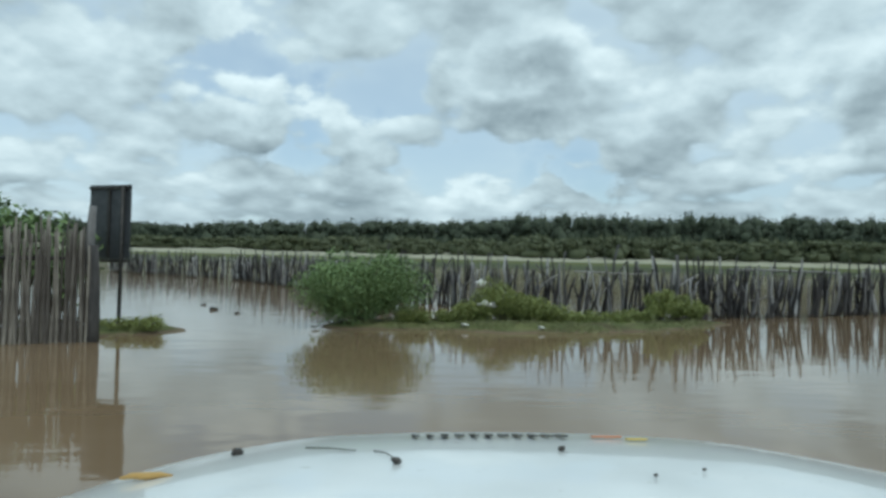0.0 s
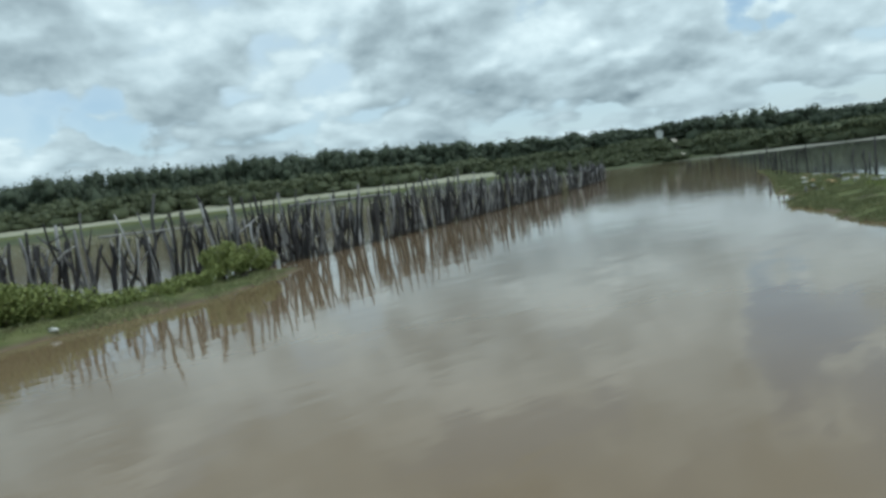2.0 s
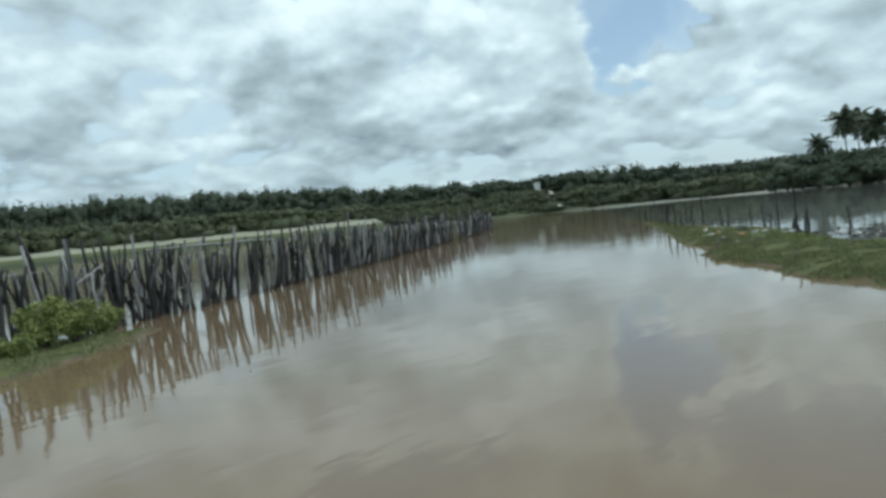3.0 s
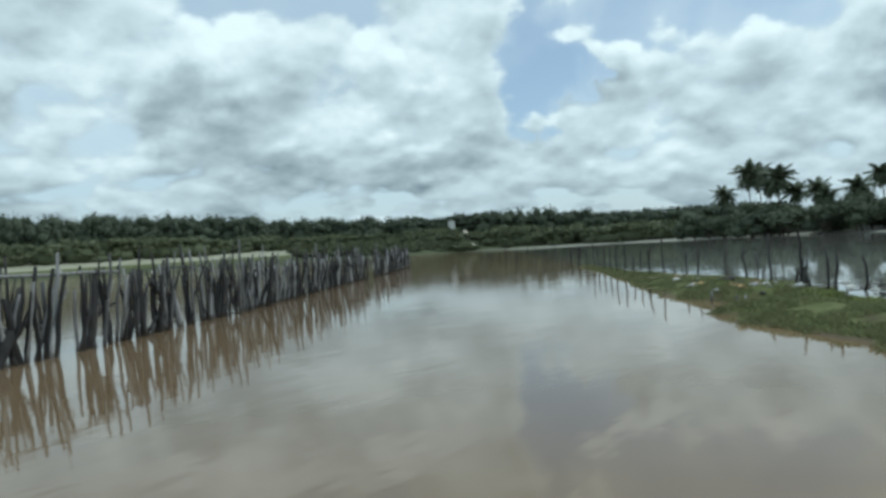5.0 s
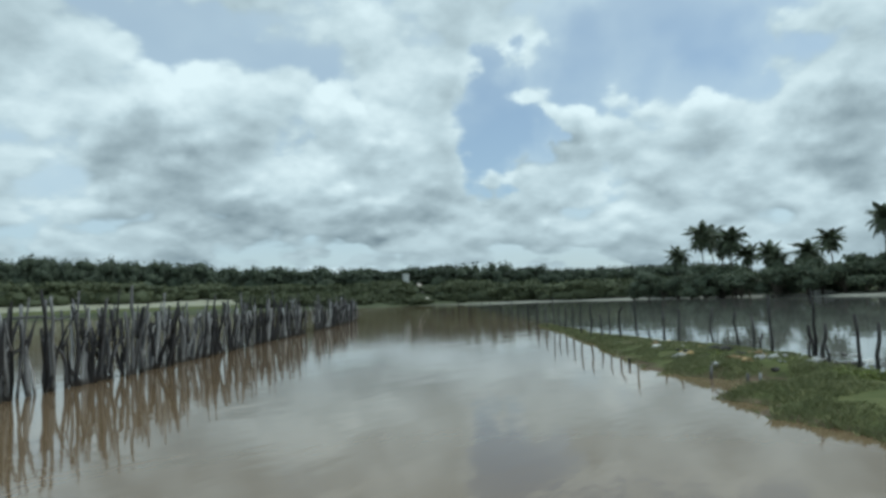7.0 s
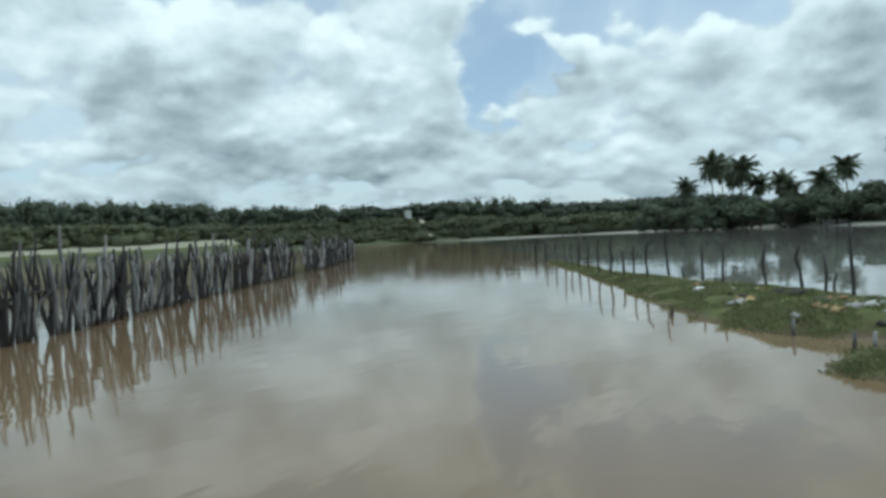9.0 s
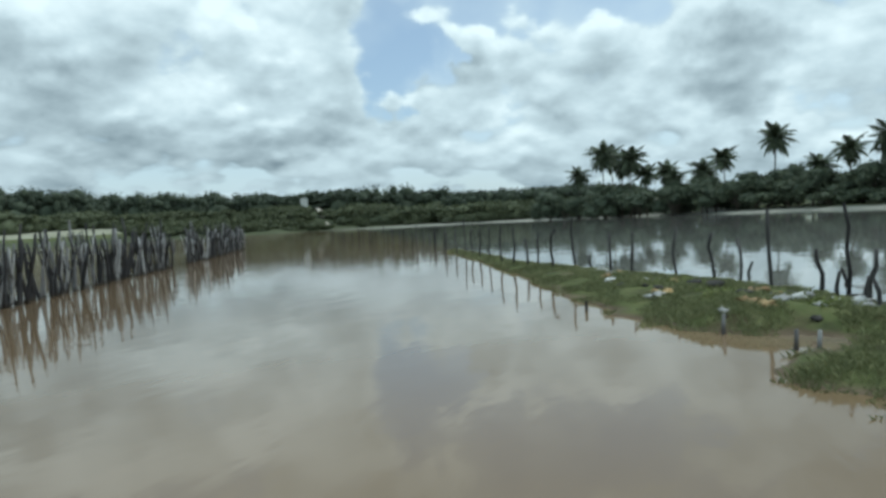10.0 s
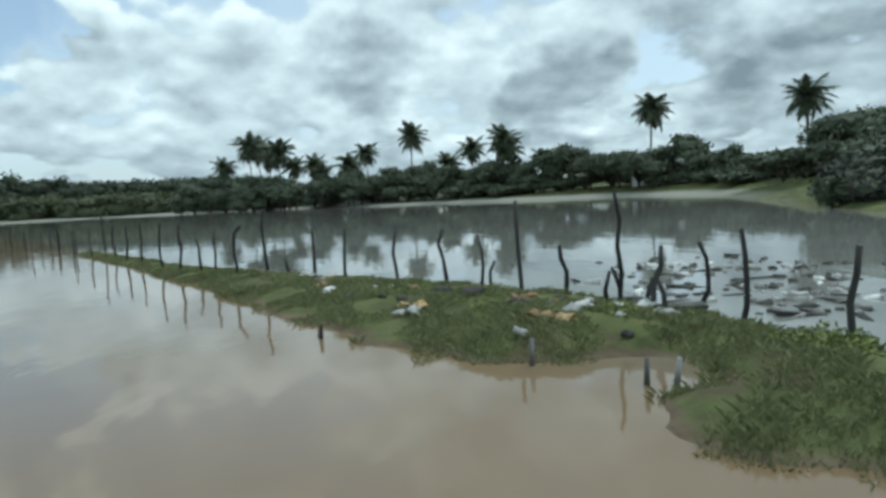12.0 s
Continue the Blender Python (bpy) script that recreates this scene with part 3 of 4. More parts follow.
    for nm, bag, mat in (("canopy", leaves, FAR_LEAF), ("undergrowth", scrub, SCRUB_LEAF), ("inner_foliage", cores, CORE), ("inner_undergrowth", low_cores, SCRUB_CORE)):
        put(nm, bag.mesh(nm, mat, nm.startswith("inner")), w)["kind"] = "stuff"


build_woods()


# ---- stake fences ----
def crooked(rng, h, r, foot=0.5, bend=0.07, n=6):
    pts, rad = [], []
    ox = oy = 0.0
    for i in range(n):
        k = i / (n - 1)
        ox += rng.uniform(-bend, bend) * (0.4 if i == 0 else 1)
        oy += rng.uniform(-bend, bend) * (0.4 if i == 0 else 1)
        pts.append((ox, oy, -foot + (h + foot) * k))
        rad.append(r * (1.15 - 0.55 * k) * rng.uniform(0.85, 1.15))
    return pts, rad


def stake_mesh(seed, h, r, fork):
    rng = random.Random(seed)
    bag = Bag()
    pts, rad = crooked(rng, h, r)
    bag.add(*tube(pts, rad, 6))
    if fork:
        base = Vector(pts[3])
        sgn = rng.choice((-1, 1))
        q = [base, base + Vector((sgn * 0.10, rng.uniform(-0.05, 0.05), 0.22)), base + Vector((sgn * rng.uniform(0.14, 0.3), rng.uniform(-0.1, 0.1), 0.62))]
        bag.add(*tube(q, [r * 0.75, r * 0.6, r * 0.3], 5))
    return bag.mesh("stake", STICK, True)


STAKES = [stake_mesh(100 + i, 1.25 + 0.055 * i, 0.034 + 0.0032 * (i * 7 % 9), i % 3 == 1) for i in range(14)]
TALL = [stake_mesh(200 + i, 1.95 + 0.06 * i, 0.048 + 0.004 * (i % 3), i % 2 == 0) for i in range(6)]


def along(line, spacing, rng, dense=0):
    """Points spread with uneven gaps along a broken line."""
    out = []
    for n, ((x0, y0), (x1, y1)) in enumerate(zip(line, line[1:])):
        d = math.hypot(x1 - x0, y1 - y0)
        lo, hi = (1.2, 2.6) if n < dense else (2.2, 4.8)
        s, clump = 0.0, 0
        while s < d:
            out.append((x0 + (x1 - x0) * s / d, y0 + (y1 - y0) * s / d, math.atan2(y1 - y0, x1 - x0)))
            clump = (clump + 1) % rng.choice((4, 5, 6, 7))
            s += spacing * (rng.uniform(0.35, 0.9) if clump else rng.uniform(lo, hi))
    return out


def stake_fence(line, spacing, seed, label, limit, short=1.0, logs=()):
    rng = random.Random(seed)
    root = thing("stake_fence", pose(line[0][0], line[0][1], 0), label, "fence")
    off = Vector((line[0][0], line[0][1], 0))
    rest = Bag()
    count = 0
    since = 0.0
    last = None
    for x, y, a in along(line, spacing, rng, 3):
        since += 0 if last is None else math.hypot(x - last[0], y - last[1])
        last = (x, y)
        tall = since > 1.7 and rng.random() < 0.6
        if tall:
            since = 0.0
        me = rng.choice(TALL if tall else STAKES)
        k = rng.uniform(0.82, 1.10) * short
        lean = rng.gauss(0, 8.5) - 2.0
        m = pose(x - off.x + rng.gauss(0, 0.06), y - off.y + rng.gauss(0, 0.06), 0, rng.gauss(0, 4), lean, math.degrees(a) + rng.choice((0, 180)) + rng.uniform(-25, 25))
        m = m @ Matrix.Diagonal((1, 1, k, 1))
        if count < limit:
            put("stake", me, root, m)
            count += 1
        else:
            rest.add([m @ v.co for v in me.vertices], [tuple(p.vertices) for p in me.polygons])
    # dead crooked boughs leaning on it
    for (x0, y0), (x1, y1) in zip(line, line[1:]):
        d = math.hypot(x1 - x0, y1 - y0)
        for _ in range(int(d / 1.9)):
            q = rng.random()
            bx, by = x0 + (x1 - x0) * q - off.x, y0 + (y1 - y0) * q - off.y
            dx, dy = (x1 - x0) / d, (y1 - y0) / d
            reach, hh = rng.uniform(0.5, 1.7) * rng.choice((-1, 1)), rng.uniform(0.9, 1.9)
            pts = [(bx + dx * reach * k ** 1.4 + rng.uniform(-0.06, 0.06), by + dy * reach * k ** 1.4 + rng.uniform(-0.1, 0.1), -0.3 + (hh + 0.3) * (1 - (1 - k) ** 1.6)) for k in (0, 0.2, 0.4, 0.6, 0.8, 1.0)]
            bag = Bag()
            bag.add(*tube(pts, [0.05, 0.046, 0.04, 0.034, 0.026, 0.014], 6))
            p = Vector(pts[3])
            bag.add(*tube([p, p + Vector((dx * 0.2 * rng.choice((-1, 1)), dy * 0.2, 0.25)), p + Vector((dx * 0.35, dy * 0.35, 0.5))], [0.026, 0.02, 0.008], 5))
            put("bough", bag.mesh("bough", STICK, True), root)
    # bits of rail and brushwood laced along it
    for (x0, y0), (x1, y1) in zip(line, line[1:]):
        d = math.hypot(x1 - x0, y1 - y0)
        s = rng.uniform(0, 2)
        while s < d - 2:
            ln = rng.uniform(1.6, 3.6)
            z = rng.choice((0.55, 0.95, 1.3, 1.5)) + rng.uniform(-0.1, 0.1)
            pts = []
            for i in range(5):
                q = min(d, s + ln * i / 4) / d
                pts.append((x0 + (x1 - x0) * q - off.x + rng.uniform(-0.09, 0.09), y0 + (y1 - y0) * q - off.y + rng.uniform(-0.09, 0.09), z + rng.uniform(-0.09, 0.09)))
            bag = Bag()
            bag.add(*tube(pts, [0.024, 0.026, 0.023, 0.019, 0.012], 5))
            put("rail", bag.mesh("rail", STICK, True), root)
            s += ln + rng.uniform(0.3, 3.2)
    # thick forked logs propped into it
    for bx, by, dx, dy, hh, r in logs:
        base, tip = Vector((bx, by, -0.35)) - off, Vector((bx + dx, by + dy, hh)) - off
        bag = Bag()
        pts = [base.lerp(tip, k) + Vector((rng.uniform(-0.05, 0.05), rng.uniform(-0.05, 0.05), 0)) for k in (0, 0.25, 0.5, 0.75, 1.0)]
        bag.add(*tube(pts, [r * 1.1, r, r * 0.95, r * 0.8, r * 0.5], 8))
        arm = pts[2]
        side = Vector((dx, dy, 0)).normalized() * rng.choice((-0.5, 0.7, 1.0))
        bag.add(*tube([arm, arm + side * 0.4 + Vector((0, 0, 0.16)), arm + side * 0.85 + Vector((0, 0, 0.5 + rng.uniform(-0.3, 0.1)))], [r * 0.6, r * 0.48, r * 0.25], 6))
        put("log", bag.mesh("log", POST, True), root, None, "thick dark forked log")
    if rest.v:
        put("distant_fence_run", rest.mesh("distant_fence_run", STICK, True), root)["kind"] = "stuff"
    return root


ROAD_FENCE = [(4.3, 20.4), (7.6, 20.2), (10.3, 21.5), (13.2, 22.6), (16.7, 24.4), (22.5, 27.4), (32.2, 33.0), (38.6, 36.5)]
ROAD_FENCE_END = [(41.8, 38.4), (50.0, 43.0), (61.0, 50.0)]
SIDE_FENCE = [(4.2, 20.4), (2.4, 22.9), (-7.4, 39.5), (-12.1, 47.5), (-27.0, 62.0)]
# foot, reach and top of each log, and its thickness
LOGS = [(9.2, 21.0, 0.5, 0.25, 1.45, 0.09), (10.6, 21.7, 0.75, 0.35, 1.7, 0.10), (11.9, 22.1, 0.8, 0.4, 1.35, 0.11), (12.6, 22.4, -0.35, -0.15, 1.2, 0.08), (14.2, 23.1, 0.3, 0.15, 1.6, 0.09),
        (15.3, 23.7, 0.35, 0.2, 1.5, 0.10), (16.8, 24.5, 0.2, 0.1, 1.75, 0.08), (19.4, 25.8, -0.3, -0.15, 1.5, 0.08), (23.0, 27.7, 0.4, 0.2, 1.55, 0.09)]
stake_fence(ROAD_FENCE, 0.118, 31, "crooked grey stake fence standing in flood water", 290, logs=LOGS)
stake_fence(ROAD_FENCE_END, 0.16, 32, "dark crooked stake fence at the end of the road", 0)
stake_fence(SIDE_FENCE, 0.14, 33, "weathered stake fence along a flooded side track", 120)
top_rail = Bag()
rng = random.Random(5)
top_rail.add(*tube([(10.4 + i * 0.95, 21.55 + i * 0.38 + rng.uniform(-0.05, 0.05), 1.56 + rng.uniform(-0.03, 0.03)) for i in range(6)], [0.035] * 6, 6))
put("top_rail", top_rail.mesh("top_rail", STICK, True), bpy.data.objects["stake_fence"], Matrix.Translation((-4.3, -20.4, 0)))


# ---- post fence on the grassy bank ----
P0, U = Vector((25.7, 11.2, 0)), Vector((0.7638, 0.6455, 0))
V = Vector((-U.y, U.x, 0))
# along, off, top, lean
NEAR_POSTS = [(-3.3, 1.7, 1.0, 0.05), (-2.2, 1.1, 1.1, 0.03), (-1.2, 0.9, 0.9, 0.08), (-1.0, -0.6, 0.8, 0.17), (-0.5, 0.6, 1.5, 0.08), (0.9, -0.5, 0.75, -0.06), (1.1, 0.3, 1.45, -0.06),
              (1.8, 0.1, 0.55, 0.0), (2.0, 0.2, 0.96, 0.06), (2.9, 0.0, 1.04, -0.01), (4.1, -0.1, 1.15, 0.04), (4.8, 0.4, 1.08, -0.04), (5.9, 0.3, 1.05, -0.01), (6.8, 0.3, 0.5, -0.02),
              (7.3, 0.5, 1.43, 0.02), (9.2, 0.5, 1.06, -0.01), (10.0, 0.5, 0.88, 0.0), (10.8, 0.5, 1.22, -0.02), (12.0, 0.4, 1.23, -0.02)]
FAR_POSTS = [(14.9, -0.4, 1.2), (16.6, -0.7, 1.12), (18.5, -1.1, 1.14), (19.7, -1.2, 1.55), (21.4, -1.4, 1.1), (24.9, -2.1, 1.25), (25.4, -2.2, 0.9), (27.6, -2.4, 0.95), (28.0, -2.5, 1.0), (28.7, -2.4, 0.9),
             (29.8, -2.4, 0.85), (31.2, -2.4, 1.3), (31.8, -2.3, 0.85), (33.1, -2.3, 0.8)]


def bent_post(seed, h, lean, r=0.05):
    rng = random.Random(seed)
    n = 7
    pts, rad = [], []
    sx = rng.uniform(-0.09, 0.09)
    kink = rng.uniform(-0.06, 0.06)
    for i in range(n):
        k = i / (n - 1)
        w = math.sin(k * math.pi * rng.uniform(0.9, 1.2)) * sx
        pts.append((lean * k + w + kink * math.sin(k * 7) + rng.uniform(-0.02, 0.02), rng.uniform(-0.025, 0.025), -0.45 + (h + 0.45) * k))
        rad.append(r * (1.1 - 0.35 * k) * rng.uniform(0.9, 1.12))
    return pts, rad


post_fence = thing("post_fence", pose(P0.x, P0.y, 0, 0, 0, math.degrees(math.atan2(U.y, U.x))), "line of crooked wooden posts along a grassy bank", "fence")


def fence_post(s, o, h, lean, seed, extra=""):
    bag = Bag()
    pts, rad = bent_post(seed, h, lean, 0.030 + 0.010 * ((seed * 5) % 7) / 7)
    if extra == "hook":
        pts[-2:] = [(pts[-3][0] - 0.06, 0, h - 0.12), (pts[-3][0] - 0.30, 0, h + 0.04)]
    bag.add(*tube(pts, rad, 7))
    if extra == "loop":
        bag.add(*tube([(0.02, 0, -0.3), (0.09, 0, 0.1), (0.11, 0, 0.3), (0.03, 0.02, 0.55)], [0.04, 0.036, 0.03, 0.02], 5))
        bag.add(*tube([(-0.03, 0, -0.3), (-0.10, 0, 0.1), (-0.09, 0, 0.35), (0.0, 0.02, 0.6)], [0.035, 0.034, 0.03, 0.02], 5))
    put("post", bag.mesh("post", POST, True), post_fence, Matrix.Translation((s, o, 0)))


for i, (s, o, h, lean) in enumerate(NEAR_POSTS):
    fence_post(s, o, h, -lean, 300 + i, "loop" if i in (4, 2) else "")
fence_post(8.2, 0.6, 1.12, 0.05, 340, "hook")
for i, (s, o, h) in enumerate(FAR_POSTS):
    fence_post(s, o, h, 0.02 * (i % 3 - 1), 350 + i)
for i in range(24):
    s = 34.6 + i * 1.9 + rng.uniform(-0.5, 0.5)
    fence_post(s, -2.4 - 0.11 * i + rng.uniform(-0.2, 0.2), rng.uniform(0.8, 1.35), rng.uniform(-0.08, 0.08), 380 + i)
# short broken stubs in the shallow water beside the road
for i, (x, y, h) in enumerate(((22.0, 12.2, 0.22), (21.9, 12.0, 0.24), (22.9, 12.9, 0.25), (24.9, 14.9, 0.16))):
    bag = Bag()
    bag.add(*tube([(0, 0, -0.45), (0.02, 0.01, 0), (0.03 * (-1) ** i, 0.0, h)], [0.03, 0.028, 0.02], 6))
    st = put("wooden_stub", bag.mesh("wooden_stub", STICK, True), None, pose(x, y, 0))
    tagged(st, "short broken wooden stub standing in shallow water", "stub", "stubs by the bank")


# ---- stockade of poles, sign, plants behind it ----
def build_stockade():
    rng = random.Random(44)
    root = thing("pole_stockade", pose(-5.42, 12.55, 0), "tight fence of tall pale poles at the corner", "fence")
    meshes = []
    for i in range(8):
        bag = Bag()
        pts, rad = crooked(random.Random(500 + i), 2.15 + 0.05 * i, 0.031, 0.5, 0.018, 7)
        bag.add(*tube(pts, rad, 7))
        meshes.append(bag.mesh("pole", POLE, True))
    s = 0.12
    while s < 7.5:
        d = Vector((-0.93, -0.36, 0)).normalized() * s + Vector((0.03, -0.09, 0)) * rng.choice((-0.5, 0.5))
        put("pole", rng.choice(meshes), root, pose(d.x + rng.gauss(0, 0.015), d.y + rng.gauss(0, 0.03), 0, rng.gauss(0, 0.7), rng.gauss(0, 1.0), rng.uniform(0, 360)) @ Matrix.Diagonal((1, 1, rng.uniform(0.76, 0.93), 1)))
        s += rng.uniform(0.024, 0.040)
    bag = Bag()
    bag.add(*tube([(0, 0, -0.5), (0.01, 0.0, 0.6), (-0.02, 0.01, 1.3), (-0.03, 0, 1.75)], [0.12, 0.11, 0.105, 0.09], 9))
    put("corner_post", bag.mesh("corner_post", POST, True), root, None, "thick dark corner post")
    bag = Bag()
    bag.add(*tube([(-0.09, 0.0, 1.2), (-0.1, 0.02, 1.9), (-0.06, 0.0, 2.45)], [0.09, 0.08, 0.06], 8))
    put("pale_stump", bag.mesh("pale_stump", STICK, True), root)
    for z in (0.32, 1.5):
        bag = Bag()
        bag.add(*tube([(-0.93 * q, -0.36 * q + 0.07, z + 0.02 * math.sin(q * 3)) for q in (0.0, 1.5, 3, 4.5, 6, 7.5)], [0.035] * 6, 6))
        put("cross_rail", bag.mesh("cross_rail", STICK, True), root)


build_stockade()


def build_sign():
    root = thing("road_sign", pose(-5.62, 14.1, 0, 0, 0, 0), "dark grey back of a road sign on a steel post", "sign")
    bag = Bag()
    bag.add(*tube([(0.0, 0, -0.4), (0.0, 0, 1.5), (0.0, 0, 3.0)], [0.038, 0.038, 0.038], 10))
    put("post", bag.mesh("post", STEEL, True), root)
    turn = pose(0, 0, 0, 0, 0, -24)
    bag = Bag()
    bag.add(*box(-0.40, 0.07, 2.25, 1.12, 0.03, 1.52, 0.008))
    put("panel", bag.mesh("panel", SIGN_GREY), root, turn)
    for x in (-0.40,):
        bag = Bag()
        bag.add(*box(x, 0.035, 2.25, 0.07, 0.035, 1.50, 0.006))
        put("stiffener", bag.mesh("stiffener", STEEL), root, turn)
    for z in (1.45, 2.95):
        bag = Bag()
        bag.add(*box(-0.40, 0.03, z, 1.1, 0.035, 0.06, 0.006))
        put("brace", bag.mesh("brace", STEEL), root, turn)


build_sign()


def shrub(name, x, y, z, rx, rz, leaf, size, count, seed, label, category="shrub", stems=7):
    rng = random.Random(seed)
    root = thing(name, pose(x, y, z), label, category)
    fol = Bag()
    tips = []
    for i in range(stems):
        a = TAU * i / stems + rng.uniform(-0.4, 0.4)
        k = rng.uniform(0.25, 0.85)
        tip = Vector((math.cos(a) * rx * k, math.sin(a) * rx * k, rz * rng.uniform(0.55, 0.98) * (1.05 - 0.35 * k)))
        stem = Bag()
        stem.add(*tube([(0, 0, -0.2), tip * 0.45 + Vector((0, 0, 0.12 * rz)), tip], [0.03, 0.02, 0.008], 5))
        put("stem", stem.mesh("stem", BARK, True), root)
        tips.append(tip)
    per = count // (stems * 2)
    for t in tips:
        for q in (0.62, 0.95):
            c = t * q
            rr = rx * rng.uniform(0.24, 0.40)
            leaf_quads(fol, rng, c, (rr, rr, rr * 0.75 * min(1.3, rz / rx + 0.35)), per, size, 0.25)
    put("foliage", fol.mesh("foliage", leaf), root)
    return root


shrub("roadside_bush", -0.95, 16.7, 0.05, 1.75, 1.6, BUSH_LEAF, 0.036, 34000, 61, "round bright green feathery bush at the water's edge", "bush", 22)
for i, (x, y, w, h) in enumerate(((1.2, 16.9, 0.5, 0.28), (1.9, 16.9, 0.7, 0.5), (2.5, 17.1, 0.8, 0.85), (3.1, 17.1, 0.7, 0.62), (3.8, 17.2, 0.6, 0.36), (4.6, 17.5, 0.6, 0.24), (5.6, 17.9, 0.55, 0.22), (6.4, 18.3, 0.5, 0.3),
                                   (7.1, 18.6, 0.6, 0.75), (7.7, 18.9, 0.5, 0.62), (8.4, 19.5, 0.45, 0.45), (0.3, 16.7, 0.5, 0.3))):
    shrub("leafy_weed", x, y, 0.06, w, h * 1.35, WEED_LEAF, 0.034, int(6000 * w * (h + 0.4)), 62 + 20 * i, "yellow-green weeds sprawling over the low bank", "weed", 10)
shrub("leafy_weed", -5.35, 14.3, 0.03, 0.85, 0.24, WEED_LEAF, 0.03, 2600, 66, "green weeds round the foot of the sign", "weed", 9)
for i, (x, y, h) in enumerate(((-7.5, 13.6, 2.9), (-8.6, 13.6, 3.1), (-9.8, 13.2, 2.8), (-6.8, 13.9, 2.5))):
    shrub("garden_shrub", x, y, 0.1, 1.0, h * 1.05, BUSH_LEAF, 0.075, 1300, 70 + i, "green shrub growing behind the pole fence", "shrub", 9)
for i, (x, y) in enumerate(((25.1, 12.9), (26.6, 13.7), (22.0, 10.6), (20.2, 9.8), (23.8, 11.6), (19.0, 8.2))):
    shrub("bank_weed", x, y, 0.14, 0.5, 0.16, WEED_LEAF, 0.026, 1500, 80 + i, "low green weeds on the grassy bank", "weed", 8)


# ---- grass on the banks ----
def build_grass():
    rng = random.Random(91)
    bag = Bag()

    def blade(x, y, z, h, w):
        a = rng.uniform(0, TAU)
        lx, ly = math.cos(a), math.sin(a)
        bx, by = rng.uniform(-1.3, 1.3) * h, rng.uniform(-1.3, 1.3) * h
        n = len(bag.v)
        bag.v.extend(((x - lx * w, y - ly * w, z - 0.02), (x + lx * w, y + ly * w, z - 0.02), (x + bx * 0.4 + lx * w * 0.7, y + by * 0.4 + ly * w * 0.7, z + h * 0.65), (x + bx, y + by, z + h)))
        bag.f.append((n, n + 1, n + 2))
        bag.f.append((n, n + 2, n + 3))

    for line, dens in ((BANK_RIGHT, 1300), (BANK_LEFT, 420), (BANK_SIGN, 300)):
        for (x0, y0, w0, _), (x1, y1, w1, _) in zip(line, line[1:]):
            area = math.hypot(x1 - x0, y1 - y0) * (w0 + w1) * 1.15
            for _ in range(int(area * dens)):
                k, o = rng.random(), rng.uniform(-1.15, 1.15)
                dx, dy = x1 - x0, y1 - y0
                d = math.hypot(dx, dy)
                w = w0 + (w1 - w0) * k
                x, y = x0 + dx * k - dy / d * o * w, y0 + dy * k + dx / d * o * w
                z = height(x, y)
                if z < -0.05 or noise.noise(Vector((x * 1.3, y * 1.3, 9))) < -0.14:
                    continue
                tuft = 0.5 + 0.9 * max(0, noise.noise(Vector((x * 1.7, y * 1.7, 3))) + 0.3)
                blade(x, y, max(z, -0.02), rng.uniform(0.02, 0.075) * tuft + 0.015, rng.uniform(0.003, 0.007))
    ob = new("grass", bag.mesh("grass", GRASS))
    tagged(ob, "short green grass growing on the muddy banks", "grass", kind="stuff")


build_grass()


# ---- palms and trees on the far shore ----
def frond_mesh(seed, length):
    rng = random.Random(seed)
    bag = Bag()
    n = 9
    mid = []
    droop = rng.uniform(0.55, 1.0)
    for i in range(n + 1):
        k = i / n
        mid.append(Vector((length * k * (1 - 0.12 * k), 0, length * (0.34 * k - droop * 0.75 * k * k))))
    bag.add(*tube(mid, [0.05 * (1 - 0.85 * i / n) for i in range(n + 1)], 4, False))
    for i in range(1, n * 2 + 1):
        k = i / (n * 2)
        j = min(n - 1, int(k * n))
        p = mid[j].lerp(mid[j + 1], k * n - j)
        ll = length * 0.30 * math.sin(math.pi * min(1, 0.18 + 0.86 * k)) + 0.08
        for sgn in (-1, 1):
            q = p + Vector((ll * 0.45, sgn * ll * 0.75, -ll * rng.uniform(0.25, 0.7)))
            w = Vector((0.16, 0, 0))
            m = len(bag.v)
            bag.v.extend((p - w, p + w, q))
            bag.f.append((m, m + 1, m + 2))
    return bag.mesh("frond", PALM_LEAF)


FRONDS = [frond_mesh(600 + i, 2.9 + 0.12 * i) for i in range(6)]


def palm(x, y, crown_z, seed, size=1.0, tall=True):
    rng = random.Random(seed)
    g = height(x, y)
    root = thing("coconut_palm", pose(x, y, g), "tall coconut palm with a drooping feathery crown" if tall else "short coconut palm among other trees", "palm", "palms on the far shore")
    h = crown_z - g
    lx, ly = rng.uniform(-0.06, 0.06) * h, rng.uniform(-0.06, 0.06) * h
    bag = Bag()
    bag.add(*tube([(lx * k * k, ly * k * k, -0.2 + (h + 0.2) * k) for k in (0, 0.2, 0.4, 0.6, 0.8, 1)], [0.20, 0.14, 0.13, 0.12, 0.11, 0.11], 8))
    put("trunk", bag.mesh("trunk", BARK, True), root)
    n = 30
    for i in range(n):
        tilt = -80 + 165 * (i / (n - 1)) ** 0.85 + rng.uniform(-9, 9)
        m = pose(lx, ly, h - 0.05) @ pose(0, 0, 0, 0, 0, i * 137.5 + rng.uniform(-12, 12)) @ pose(0, 0, 0, rng.uniform(-14, 14), tilt * 0.72, 0) @ Matrix.Scale(size * rng.uniform(0.98, 1.25), 4)
        put("frond", FRONDS[(i + seed) % len(FRONDS)], root, m)


